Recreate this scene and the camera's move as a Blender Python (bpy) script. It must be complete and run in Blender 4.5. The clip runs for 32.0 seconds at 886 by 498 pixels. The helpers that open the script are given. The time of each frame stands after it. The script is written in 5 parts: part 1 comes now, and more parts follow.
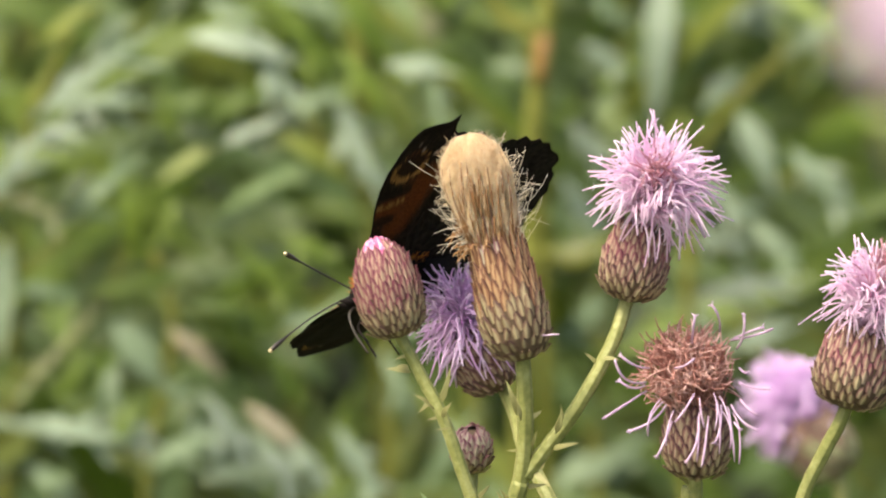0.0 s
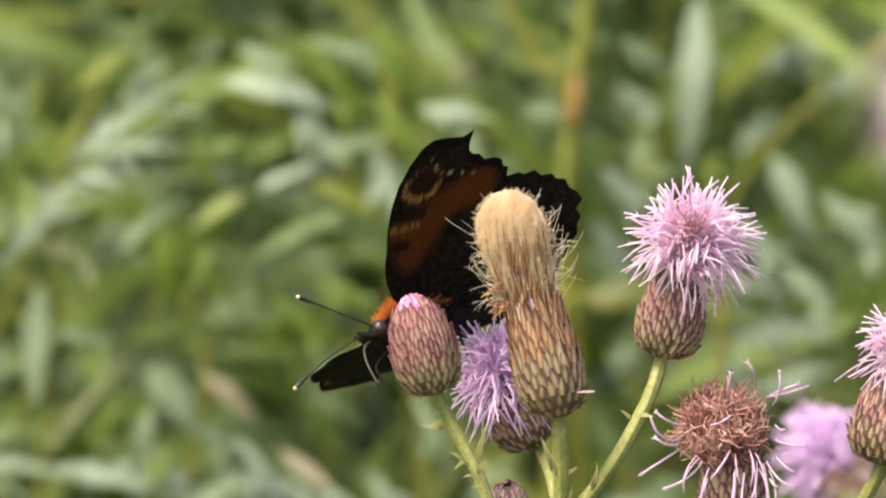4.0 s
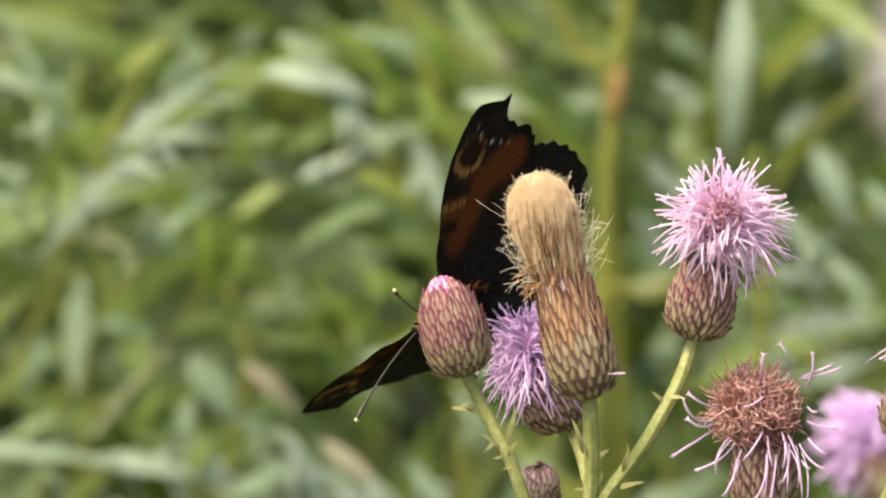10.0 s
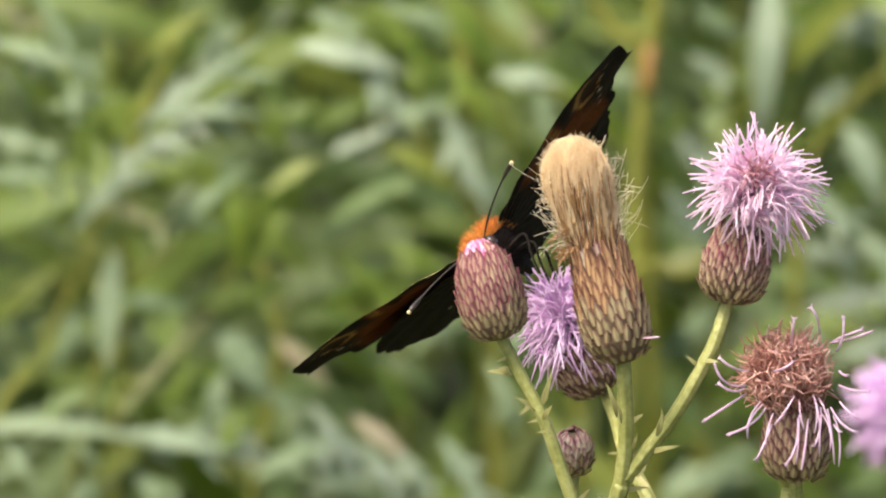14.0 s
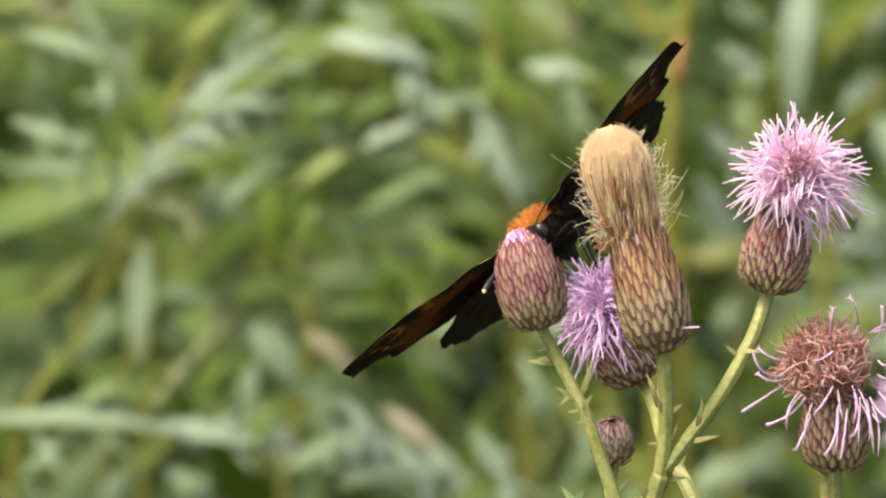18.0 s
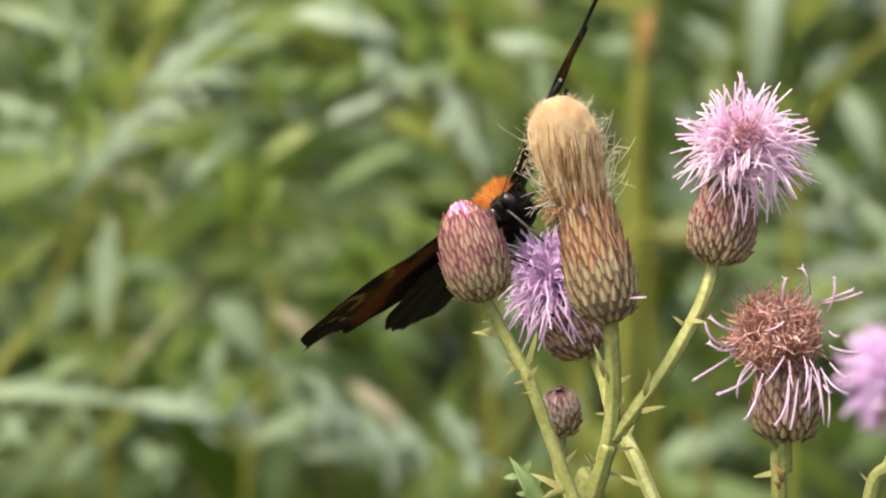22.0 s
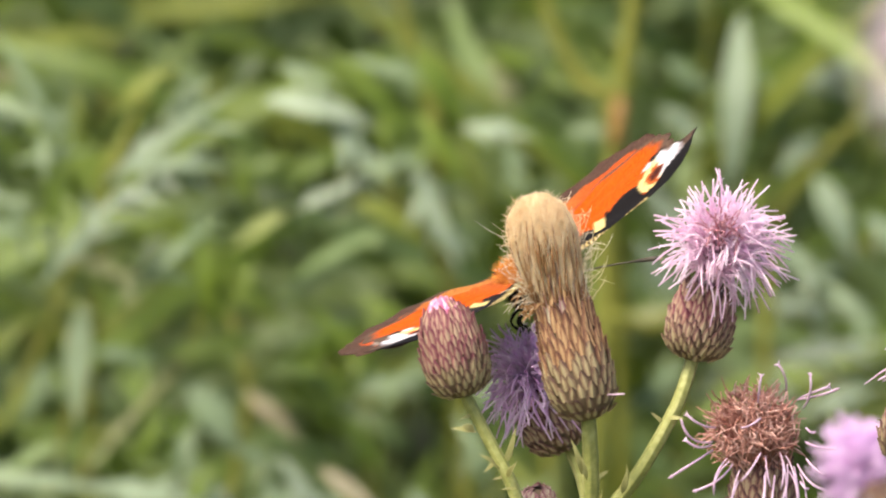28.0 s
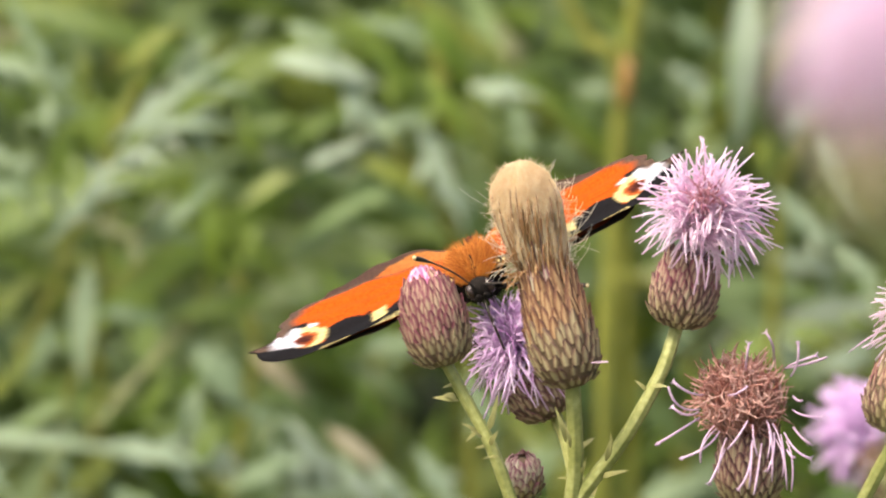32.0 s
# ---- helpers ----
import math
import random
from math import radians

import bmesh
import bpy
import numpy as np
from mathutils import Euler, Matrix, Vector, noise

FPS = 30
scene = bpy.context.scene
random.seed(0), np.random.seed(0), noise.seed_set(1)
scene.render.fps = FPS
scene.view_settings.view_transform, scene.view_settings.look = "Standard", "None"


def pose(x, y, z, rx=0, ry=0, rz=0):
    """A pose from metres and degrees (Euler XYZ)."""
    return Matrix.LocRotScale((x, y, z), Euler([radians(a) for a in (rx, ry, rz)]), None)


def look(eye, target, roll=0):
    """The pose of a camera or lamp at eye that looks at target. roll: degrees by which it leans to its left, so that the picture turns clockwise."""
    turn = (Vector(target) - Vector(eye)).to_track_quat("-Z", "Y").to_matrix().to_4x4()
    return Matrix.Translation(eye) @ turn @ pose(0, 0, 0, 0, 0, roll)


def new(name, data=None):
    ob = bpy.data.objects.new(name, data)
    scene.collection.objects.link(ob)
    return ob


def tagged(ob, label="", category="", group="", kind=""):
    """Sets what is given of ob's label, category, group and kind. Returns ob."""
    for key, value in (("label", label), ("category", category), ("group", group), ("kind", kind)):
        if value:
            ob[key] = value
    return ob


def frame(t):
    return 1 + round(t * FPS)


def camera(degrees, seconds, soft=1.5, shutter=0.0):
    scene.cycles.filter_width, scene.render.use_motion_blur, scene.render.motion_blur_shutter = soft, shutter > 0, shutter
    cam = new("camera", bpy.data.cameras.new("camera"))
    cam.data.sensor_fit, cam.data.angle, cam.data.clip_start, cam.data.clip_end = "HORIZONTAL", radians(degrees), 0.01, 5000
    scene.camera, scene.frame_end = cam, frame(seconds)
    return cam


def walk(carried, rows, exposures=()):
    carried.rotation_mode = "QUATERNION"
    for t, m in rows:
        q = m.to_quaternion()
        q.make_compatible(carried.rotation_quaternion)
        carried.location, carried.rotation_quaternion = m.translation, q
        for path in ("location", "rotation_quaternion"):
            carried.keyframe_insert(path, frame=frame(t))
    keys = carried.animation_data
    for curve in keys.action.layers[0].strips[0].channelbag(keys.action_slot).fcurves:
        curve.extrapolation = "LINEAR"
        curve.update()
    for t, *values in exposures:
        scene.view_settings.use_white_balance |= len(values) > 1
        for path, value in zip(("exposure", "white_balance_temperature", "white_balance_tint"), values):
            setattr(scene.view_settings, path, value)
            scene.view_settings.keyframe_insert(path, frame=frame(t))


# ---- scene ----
# A place is given on the sight plane that stands through the flowers: (u, v) in its own units, u to the right and v down from
# its upper corner, and a depth in metres from the eye. LENS is the number of those units in a unit of slope.
LENS, NEAR = 20883.0, 1.4
TILT = radians(-10)
VIEW = Matrix.Translation((0, 0, 0.86)) @ Matrix.Rotation(TILT, 4, "X")
GROUND = VIEW.inverted()


def spot(u, v, d=NEAR):
    """A place in the view's own space: x right, y away, z up, from the middle of the flowers."""
    return Vector(((u - 784) / LENS * d, d - NEAR, (441 - v) / LENS * d))


cam = camera(4.3, 32.0, soft=2.1)
cam.data.dof.use_dof = True
cam.data.dof.focus_distance = 1.407
cam.data.dof.aperture_fstop = 47.0

# seconds; sideways and upward drift in millimetres; pitch and yaw in degrees
SWING = [
    (0, -2.16, 0.45, 89.8360, -0.5164),
    (0.5, -3.72, -0.23, 89.7725, -0.5028),
    (1, -7.02, -0.27, 89.8348, -0.4927),
    (1.5, -10.84, -1.00, 89.8479, -0.5533),
    (2, -14.17, -2.68, 89.9735, -0.5887),
    (2.5, -15.90, -3.28, 89.9525, -0.6853),
    (4.5, -0.54, 7.19, 89.8933, -0.2143),
    (5, -0.65, 7.09, 89.8771, -0.0593),
    (5.5, -0.57, 4.59, 89.8534, 0.0582),
    (6, -0.57, 2.06, 89.9157, -0.0234),
    (6.5, -1.85, 2.23, 90.1221, -0.0078),
    (7, -3.83, 1.54, 90.0176, -0.1415),
    (7.5, -3.85, -0.57, 90.1317, -0.1652),
    (8, -1.73, -0.03, 90.0577, -0.2875),
    (8.5, 0.95, 2.04, 89.9587, -0.1864),
    (9, 3.03, 1.99, 89.8916, -0.1742),
    (9.5, 2.70, 1.25, 89.9407, -0.0366),
    (10, 1.50, 2.18, 89.9528, -0.0430),
    (10.5, 2.27, 3.36, 89.8777, -0.0633),
    (11, 4.25, 2.73, 89.8026, 0.0019),
    (11.5, 5.73, 1.16, 89.8584, -0.0049),
    (12, 5.86, 0.33, 89.9931, 0.0996),
    (12.5, 5.43, 0.07, 89.9300, 0.1072),
    (13, 4.51, -0.58, 89.9456, 0.0620),
    (13.5, 2.77, -2.06, 89.9838, 0.1479),
    (14, 0.56, -3.08, 89.9941, 0.0836),
    (14.5, -1.45, -2.81, 89.9571, 0.1013),
    (16.5, -2.64, -2.11, 89.9398, 0.1017),
    (17, -4.17, -3.75, 89.9537, 0.0999),
    (17.5, -4.51, -4.14, 89.9826, 0.1236),
    (18, -3.41, -3.79, 89.9748, 0.1147),
    (18.5, -2.01, -5.52, 89.9423, 0.0939),
    (19, -0.40, -8.10, 89.9798, 0.1287),
    (19.5, 0.24, -8.34, 89.9543, 0.1666),
    (20, -0.52, -7.38, 90.0060, 0.0609),
    (20.5, -1.37, -8.14, 89.9530, 0.1967),
    (21, -0.57, -8.35, 90.0230, 0.1679),
    (21.5, 1.95, -6.71, 89.9835, 0.2478),
    (22, 5.00, -5.86, 89.9153, 0.2034),
    (22.5, 6.04, -5.65, 89.8981, 0.1696),
    (23, 4.40, -4.76, 89.8792, 0.2074),
    (23.5, 3.28, -3.97, 89.8333, 0.1954),
    (24, 2.86, -4.05, 89.9224, 0.1166),
    (24.5, 1.16, -3.97, 89.8713, 0.1718),
    (25, -0.49, -2.62, 90.0018, 0.1913),
    (25.5, -0.99, -1.52, 89.9853, 0.1448),
    (27.5, 0.94, -1.56, 90.1641, 0.0080),
    (28, 2.38, -1.44, 90.2023, -0.0110),
    (28.5, 3.78, -0.86, 90.2489, 0.0698),
    (29, 4.39, -0.43, 90.2617, 0.0366),
    (29.5, 4.05, -1.51, 90.2815, 0.0724),
    (30, 4.33, -2.16, 90.2551, 0.1911),
    (30.5, 6.47, -0.01, 90.1017, 0.1957),
    (31, 9.24, 2.57, 89.9911, 0.1663),
    (31.5, 11.41, 2.98, 89.8709, 0.2442),
    (32, 12.39, 2.37, 89.8900, 0.3218),
]
walk(cam, [(t, VIEW @ pose(x / 1000, -NEAR, z / 1000, rx, 0, rz)) for t, x, z, rx, rz in SWING])

# ---- light ----
SUN_UP, SUN_TURN = 60, 236
world = bpy.data.worlds.new("sky")
scene.world = world
world.use_nodes = True
sky = world.node_tree.nodes.new("ShaderNodeTexSky")
sky.sky_type, sky.sun_disc = "NISHITA", False
sky.air_density, sky.dust_density, sky.ozone_density = 1.0, 6.0, 0.3
sky.sun_elevation, sky.sun_rotation = radians(SUN_UP), radians(SUN_TURN)
back = world.node_tree.nodes["Background"]
back.inputs["Strength"].default_value = 0.15
world.node_tree.links.new(sky.outputs[0], back.inputs[0])
sun = new("sun", bpy.data.lights.new("sun", "SUN"))
sun.data.energy, sun.data.angle, sun.data.color = 2.4, radians(22), (1.0, 0.92, 0.78)
to_sun = Vector((math.sin(radians(SUN_TURN)) * math.cos(radians(SUN_UP)), math.cos(radians(SUN_TURN)) * math.cos(radians(SUN_UP)), math.sin(radians(SUN_UP))))
sun.matrix_world = look(to_sun * 20, (0, 0, 0))
scene.view_settings.exposure = 1.06


# ---- materials ----
def matte(name, colours, rough=0.6, grain=2000.0, patch=200.0, bump=0.1, thin=0.0, spread=0.0, sheen=0.0, thin_tint=(1, 1, 1)):
    """Colours from dark to light, mixed by fine grain and by larger patches; thin: how much light passes through;
    spread: how far single pieces differ."""
    m = bpy.data.materials.new(name)
    m.use_nodes = True
    nt = m.node_tree
    p = nt.nodes["Principled BSDF"]
    p.inputs["Roughness"].default_value = rough
    p.inputs["Sheen Weight"].default_value = sheen
    co = nt.nodes.new("ShaderNodeTexCoord")
    fine, wide = nt.nodes.new("ShaderNodeTexNoise"), nt.nodes.new("ShaderNodeTexNoise")
    fine.inputs["Scale"].default_value, wide.inputs["Scale"].default_value = grain, patch
    fine.inputs["Detail"].default_value = 4
    for n in (fine, wide):
        nt.links.new(co.outputs["Object"], n.inputs["Vector"])
    add = nt.nodes.new("ShaderNodeMath")
    add.operation = "MULTIPLY_ADD"
    nt.links.new(fine.outputs["Fac"], add.inputs[0])
    add.inputs[1].default_value = 0.5
    half = nt.nodes.new("ShaderNodeMath")
    half.operation = "MULTIPLY"
    nt.links.new(wide.outputs["Fac"], half.inputs[0])
    half.inputs[1].default_value = 0.5
    nt.links.new(half.outputs[0], add.inputs[2])
    last = add.outputs[0]
    if spread:
        info = nt.nodes.new("ShaderNodeObjectInfo")
        geo = nt.nodes.new("ShaderNodeNewGeometry")
        both = nt.nodes.new("ShaderNodeMath")
        both.operation = "ADD"
        nt.links.new(info.outputs["Random"], both.inputs[0])
        nt.links.new(geo.outputs["Random Per Island"], both.inputs[1])
        wrap = nt.nodes.new("ShaderNodeMath")
        wrap.operation = "FRACT"
        nt.links.new(both.outputs[0], wrap.inputs[0])
        more = nt.nodes.new("ShaderNodeMath")
        more.operation = "MULTIPLY_ADD"
        nt.links.new(wrap.outputs[0], more.inputs[0])
        more.inputs[1].default_value = spread
        nt.links.new(last, more.inputs[2])
        shift = nt.nodes.new("ShaderNodeMath")
        shift.operation = "SUBTRACT"
        nt.links.new(more.outputs[0], shift.inputs[0])
        shift.inputs[1].default_value = spread / 2
        last = shift.outputs[0]
    ramp = nt.nodes.new("ShaderNodeValToRGB")
    els = ramp.color_ramp.elements
    while len(els) < len(colours):
        els.new(0.5)
    for i, c in enumerate(colours):
        els[i].position = 0.28 + 0.44 * i / max(1, len(colours) - 1)
        els[i].color = (*c, 1)
    nt.links.new(last, ramp.inputs[0])
    nt.links.new(ramp.outputs[0], p.inputs["Base Color"])
    if bump:
        b = nt.nodes.new("ShaderNodeBump")
        b.inputs["Strength"].default_value, b.inputs["Distance"].default_value = bump, 0.0004
        nt.links.new(fine.outputs["Fac"], b.inputs["Height"])
        nt.links.new(b.outputs[0], p.inputs["Normal"])
    if thin:
        out = nt.nodes["Material Output"]
        tr = nt.nodes.new("ShaderNodeBsdfTranslucent")
        tint = nt.nodes.new("ShaderNodeMixRGB")
        tint.blend_type, tint.inputs[0].default_value = "MULTIPLY", 1.0
        nt.links.new(ramp.outputs[0], tint.inputs[1])
        tint.inputs[2].default_value = (*thin_tint, 1)
        nt.links.new(tint.outputs[0], tr.inputs["Color"])
        mix = nt.nodes.new("ShaderNodeMixShader")
        mix.inputs[0].default_value = thin
        nt.links.new(p.outputs[0], mix.inputs[1])
        nt.links.new(tr.outputs[0], mix.inputs[2])
        nt.links.new(mix.outputs[0], out.inputs["Surface"])
    return m


def patterned(name, rough, thin=0.0, bump=0.2):
    """The wing scales: colours from the mesh, with a fine dusting."""
    m = bpy.data.materials.new(name)
    m.use_nodes = True
    nt = m.node_tree
    p = nt.nodes["Principled BSDF"]
    p.inputs["Roughness"].default_value = rough
    p.inputs["Specular IOR Level"].default_value = 0.06
    att = nt.nodes.new("ShaderNodeAttribute")
    att.attribute_name = "pattern"
    co = nt.nodes.new("ShaderNodeTexCoord")
    n = nt.nodes.new("ShaderNodeTexNoise")
    n.inputs["Scale"].default_value, n.inputs["Detail"].default_value = 2500, 3
    nt.links.new(co.outputs["Object"], n.inputs["Vector"])
    ramp = nt.nodes.new("ShaderNodeValToRGB")
    ramp.color_ramp.elements[0].position, ramp.color_ramp.elements[0].color = 0.3, (0.55, 0.55, 0.55, 1)
    ramp.color_ramp.elements[1].position, ramp.color_ramp.elements[1].color = 0.7, (1, 1, 1, 1)
    nt.links.new(n.outputs["Fac"], ramp.inputs[0])
    mul = nt.nodes.new("ShaderNodeMixRGB")
    mul.blend_type, mul.inputs[0].default_value = "MULTIPLY", 1.0
    nt.links.new(att.outputs["Color"], mul.inputs[1])
    nt.links.new(ramp.outputs[0], mul.inputs[2])
    nt.links.new(mul.outputs[0], p.inputs["Base Color"])
    b = nt.nodes.new("ShaderNodeBump")
    b.inputs["Strength"].default_value, b.inputs["Distance"].default_value = bump, 0.0001
    nt.links.new(n.outputs["Fac"], b.inputs["Height"])
    nt.links.new(b.outputs[0], p.inputs["Normal"])
    if thin:
        tr, mix = nt.nodes.new("ShaderNodeBsdfTranslucent"), nt.nodes.new("ShaderNodeMixShader")
        nt.links.new(mul.outputs[0], tr.inputs["Color"])
        mix.inputs[0].default_value = thin
        nt.links.new(p.outputs[0], mix.inputs[1])
        nt.links.new(tr.outputs[0], mix.inputs[2])
        nt.links.new(mix.outputs[0], nt.nodes["Material Output"].inputs["Surface"])
    return m


def bract_matter(name, low, mid, tip):
    """A scale of the flower cup: a pale keel between dark margins and a dark tip, each a little different."""
    m = matte(name, [low, low], rough=0.6, bump=0.3)
    nt = m.node_tree

    def math_node(kind, a, b, c=None):
        n = nt.nodes.new("ShaderNodeMath")
        n.operation = kind
        for slot, v in zip(n.inputs, (a, b, c)):
            if isinstance(v, (int, float)):
                slot.default_value = v
            elif v is not None:
                nt.links.new(v, slot)
        return n.outputs[0]

    co = nt.nodes.new("ShaderNodeTexCoord")
    sep = nt.nodes.new("ShaderNodeSeparateXYZ")
    nt.links.new(co.outputs["Object"], sep.inputs[0])
    n = nt.nodes.new("ShaderNodeTexNoise")
    n.inputs["Scale"].default_value = 6.0
    nt.links.new(co.outputs["Object"], n.inputs["Vector"])
    info = nt.nodes.new("ShaderNodeObjectInfo")
    off = math_node("ABSOLUTE", sep.outputs["X"], 0.0)
    end = math_node("MAXIMUM", math_node("SUBTRACT", sep.outputs["Z"], 0.62), 0.0)
    v = math_node("MULTIPLY_ADD", end, 1.2, -0.25)
    v = math_node("MULTIPLY_ADD", off, 1.25, v)
    v = math_node("MULTIPLY_ADD", n.outputs["Fac"], 0.5, v)
    v = math_node("MULTIPLY_ADD", info.outputs["Random"], 0.25, v)
    ramp = nt.nodes.new("ShaderNodeValToRGB")
    els = ramp.color_ramp.elements
    els.new(0.5)
    for e, at, c in zip(els, (0.2, 0.5, 0.82), (low, mid, tip)):
        e.position, e.color = at, (*c, 1)
    nt.links.new(v, ramp.inputs[0])
    nt.links.new(ramp.outputs[0], nt.nodes["Principled BSDF"].inputs["Base Color"])
    return m


STEM = matte("thistle stem", [(0.140, 0.155, 0.034), (0.245, 0.255, 0.066), (0.385, 0.385, 0.145)], 0.6, 1500, 250, 0.12)
PRICKLE = matte("pale prickle", [(0.30, 0.30, 0.09), (0.46, 0.42, 0.17)], 0.5, 3000, 600, 0.1, thin=0.3)
CUP = matte("cup flesh", [(0.09, 0.06, 0.03), (0.17, 0.11, 0.06)], 0.7, 2500, 500, 0.3)
BRACT_GREEN = bract_matter("green bract", (0.42, 0.42, 0.20), (0.32, 0.30, 0.14), (0.10, 0.045, 0.04))
BRACT_OLIVE = bract_matter("olive bract", (0.38, 0.31, 0.165), (0.25, 0.17, 0.09), (0.085, 0.034, 0.026))
BRACT_PALE = bract_matter("pale lilac bract", (0.46, 0.40, 0.27), (0.37, 0.24, 0.21), (0.19, 0.05, 0.075))
BRACT_PLUM = bract_matter("plum bract", (0.36, 0.25, 0.16), (0.245, 0.095, 0.088), (0.125, 0.017, 0.038))
BRACT_DARK = bract_matter("dark bract", (0.38, 0.29, 0.18), (0.23, 0.115, 0.085), (0.065, 0.018, 0.022))
BRACT_BROWN = bract_matter("brown bract", (0.43, 0.27, 0.13), (0.235, 0.11, 0.05), (0.085, 0.026, 0.015))
FLORET = matte("pink floret", [(0.88, 0.65, 0.80), (0.95, 0.79, 0.90), (0.97, 0.89, 0.95)], 0.5, 1200, 300, 0.05, thin=0.62, spread=0.3)
VIOLET = matte("violet floret", [(0.76, 0.51, 0.77), (0.88, 0.70, 0.89), (0.94, 0.84, 0.95)], 0.5, 1200, 300, 0.05, thin=0.62, spread=0.3)
HEART = matte("reddish floret", [(0.45, 0.16, 0.2), (0.62, 0.3, 0.34), (0.74, 0.45, 0.5)], 0.5, 1200, 300, 0.05, thin=0.2, spread=0.3)
WITHER = matte("withered floret", [(0.30, 0.11, 0.08), (0.57, 0.29, 0.23), (0.80, 0.54, 0.47)], 0.7, 1500, 400, 0.1, thin=0.2, spread=0.4)
ROSE = matte("pale pink floret", [(0.74, 0.48, 0.76), (0.86, 0.65, 0.88), (0.93, 0.80, 0.95)], 0.5, 1200, 300, 0.05, thin=0.5, spread=0.3)
LEAF_MID = matte("mid green leaf", [(0.100, 0.165, 0.040), (0.172, 0.250, 0.080), (0.265, 0.345, 0.148)], 0.6, 300, 40, 0.2, thin=0.35, spread=0.4, thin_tint=(1, 1, 0.5))
PALE_FLORET = matte("washed-out pink floret", [(0.86, 0.68, 0.82), (0.93, 0.79, 0.90), (0.96, 0.87, 0.94)], 0.5, 1200, 300, 0.05, thin=0.62, spread=0.3)
STYLE = matte("pale style", [(0.6, 0.4, 0.55), (0.78, 0.6, 0.74)], 0.5, 1200, 300, 0.05, thin=0.3, spread=0.2)
DOWN = matte("cream down", [(0.87, 0.69, 0.43), (0.96, 0.82, 0.57), (0.99, 0.92, 0.73)], 0.85, 2500, 400, 0.3, thin=0.6, spread=0.3, sheen=0.3)
DOWN_HAIR = matte("pale down hair", [(0.84, 0.74, 0.54), (0.95, 0.90, 0.78)], 0.5, 1200, 300, 0.05, thin=0.5, spread=0.3)
BRACT_STRAW = bract_matter("straw bract", (0.66, 0.47, 0.25), (0.40, 0.22, 0.095), (0.16, 0.06, 0.025))
SEED_STALK = matte("tan seed stalks", [(0.30, 0.14, 0.05), (0.44, 0.23, 0.09), (0.60, 0.37, 0.16)], 0.8, 2500, 500, 0.4, thin=0.1)
CHAFF = matte("dry chaff", [(0.24, 0.115, 0.04), (0.42, 0.24, 0.10)], 0.75, 2500, 400, 0.2, thin=0.2, spread=0.3)
BUDTIP = matte("pink bud tip", [(0.55, 0.10, 0.25), (0.76, 0.27, 0.44), (0.88, 0.56, 0.66)], 0.6, 2500, 700, 0.1, thin=0.2, spread=0.4)
WING_TOP = patterned("wing scales", 0.75, 0.24)
WING_UNDER = patterned("dark wing scales", 0.75, 0.06, 0.5)
FUR = matte("orange fur", [(0.46, 0.14, 0.015), (0.66, 0.23, 0.025), (0.78, 0.34, 0.05)], 0.7, 2000, 500, 0.1, thin=0.4, spread=0.4)
BODY = matte("dark body", [(0.006, 0.005, 0.004), (0.018, 0.013, 0.010)], 0.8, 3000, 600, 0.5)
BODY.node_tree.nodes["Principled BSDF"].inputs["Specular IOR Level"].default_value = 0.1
EYE = matte("dark eye", [(0.02, 0.012, 0.01), (0.05, 0.03, 0.02)], 0.25, 6000, 600, 0.1)
HORN = matte("antenna", [(0.016, 0.012, 0.007), (0.045, 0.032, 0.016)], 0.5, 3000, 600, 0.1)
HORN_TIP = matte("pale antenna tip", [(0.5, 0.38, 0.15), (0.7, 0.6, 0.35)], 0.5, 3000, 600, 0.1)
LEAF_PALE = matte("pale leaf", [(0.23, 0.31, 0.18), (0.32, 0.40, 0.26), (0.41, 0.48, 0.35)], 0.65, 300, 40, 0.2, thin=0.35, spread=0.3, thin_tint=(1, 1, 0.7))
LEAF_GREY = matte("grey-green leaf", [(0.16, 0.24, 0.10), (0.235, 0.315, 0.165), (0.31, 0.39, 0.235)], 0.65, 300, 40, 0.2, thin=0.35, spread=0.35, thin_tint=(1, 1, 0.65))
LEAF_LIME = matte("pale yellow-green leaf", [(0.24, 0.29, 0.06), (0.31, 0.36, 0.11), (0.38, 0.43, 0.19)], 0.6, 300, 40, 0.2, thin=0.35, spread=0.3, thin_tint=(1, 1, 0.5))
LEAF_GREEN = matte("fresh leaf", [(0.068, 0.120, 0.006), (0.115, 0.182, 0.010), (0.175, 0.250, 0.022)], 0.5, 300, 40, 0.2, thin=0.4, spread=0.35, thin_tint=(1, 1, 0.5))
LEAF_VIVID = matte("yellow-green leaf", [(0.105, 0.142, 0.010), (0.155, 0.195, 0.016), (0.215, 0.250, 0.030)], 0.6, 300, 40, 0.2, thin=0.4, spread=0.35, thin_tint=(1, 1, 0.4))
LEAF_FADED = matte("fading leaf", [(0.17, 0.19, 0.07), (0.23, 0.245, 0.105), (0.29, 0.30, 0.15)], 0.65, 300, 40, 0.2, thin=0.3, spread=0.3)
# darker green, with the thicket's shade mixed into the base colour
LEAF_SHADED = matte("shade-toned leaf", [(0.030, 0.050, 0.009), (0.058, 0.093, 0.018), (0.100, 0.142, 0.036)], 0.5, 300, 40, 0.2, thin=0.3, spread=0.5)
# near-black base colour that holds the deep shade of the thicket's hollows
LEAF_DEEP_SHADE = matte("deep shade leaf", [(0.014, 0.024, 0.006), (0.026, 0.042, 0.010), (0.050, 0.072, 0.018)], 0.7, 300, 40, 0.2, thin=0.3, spread=0.5)
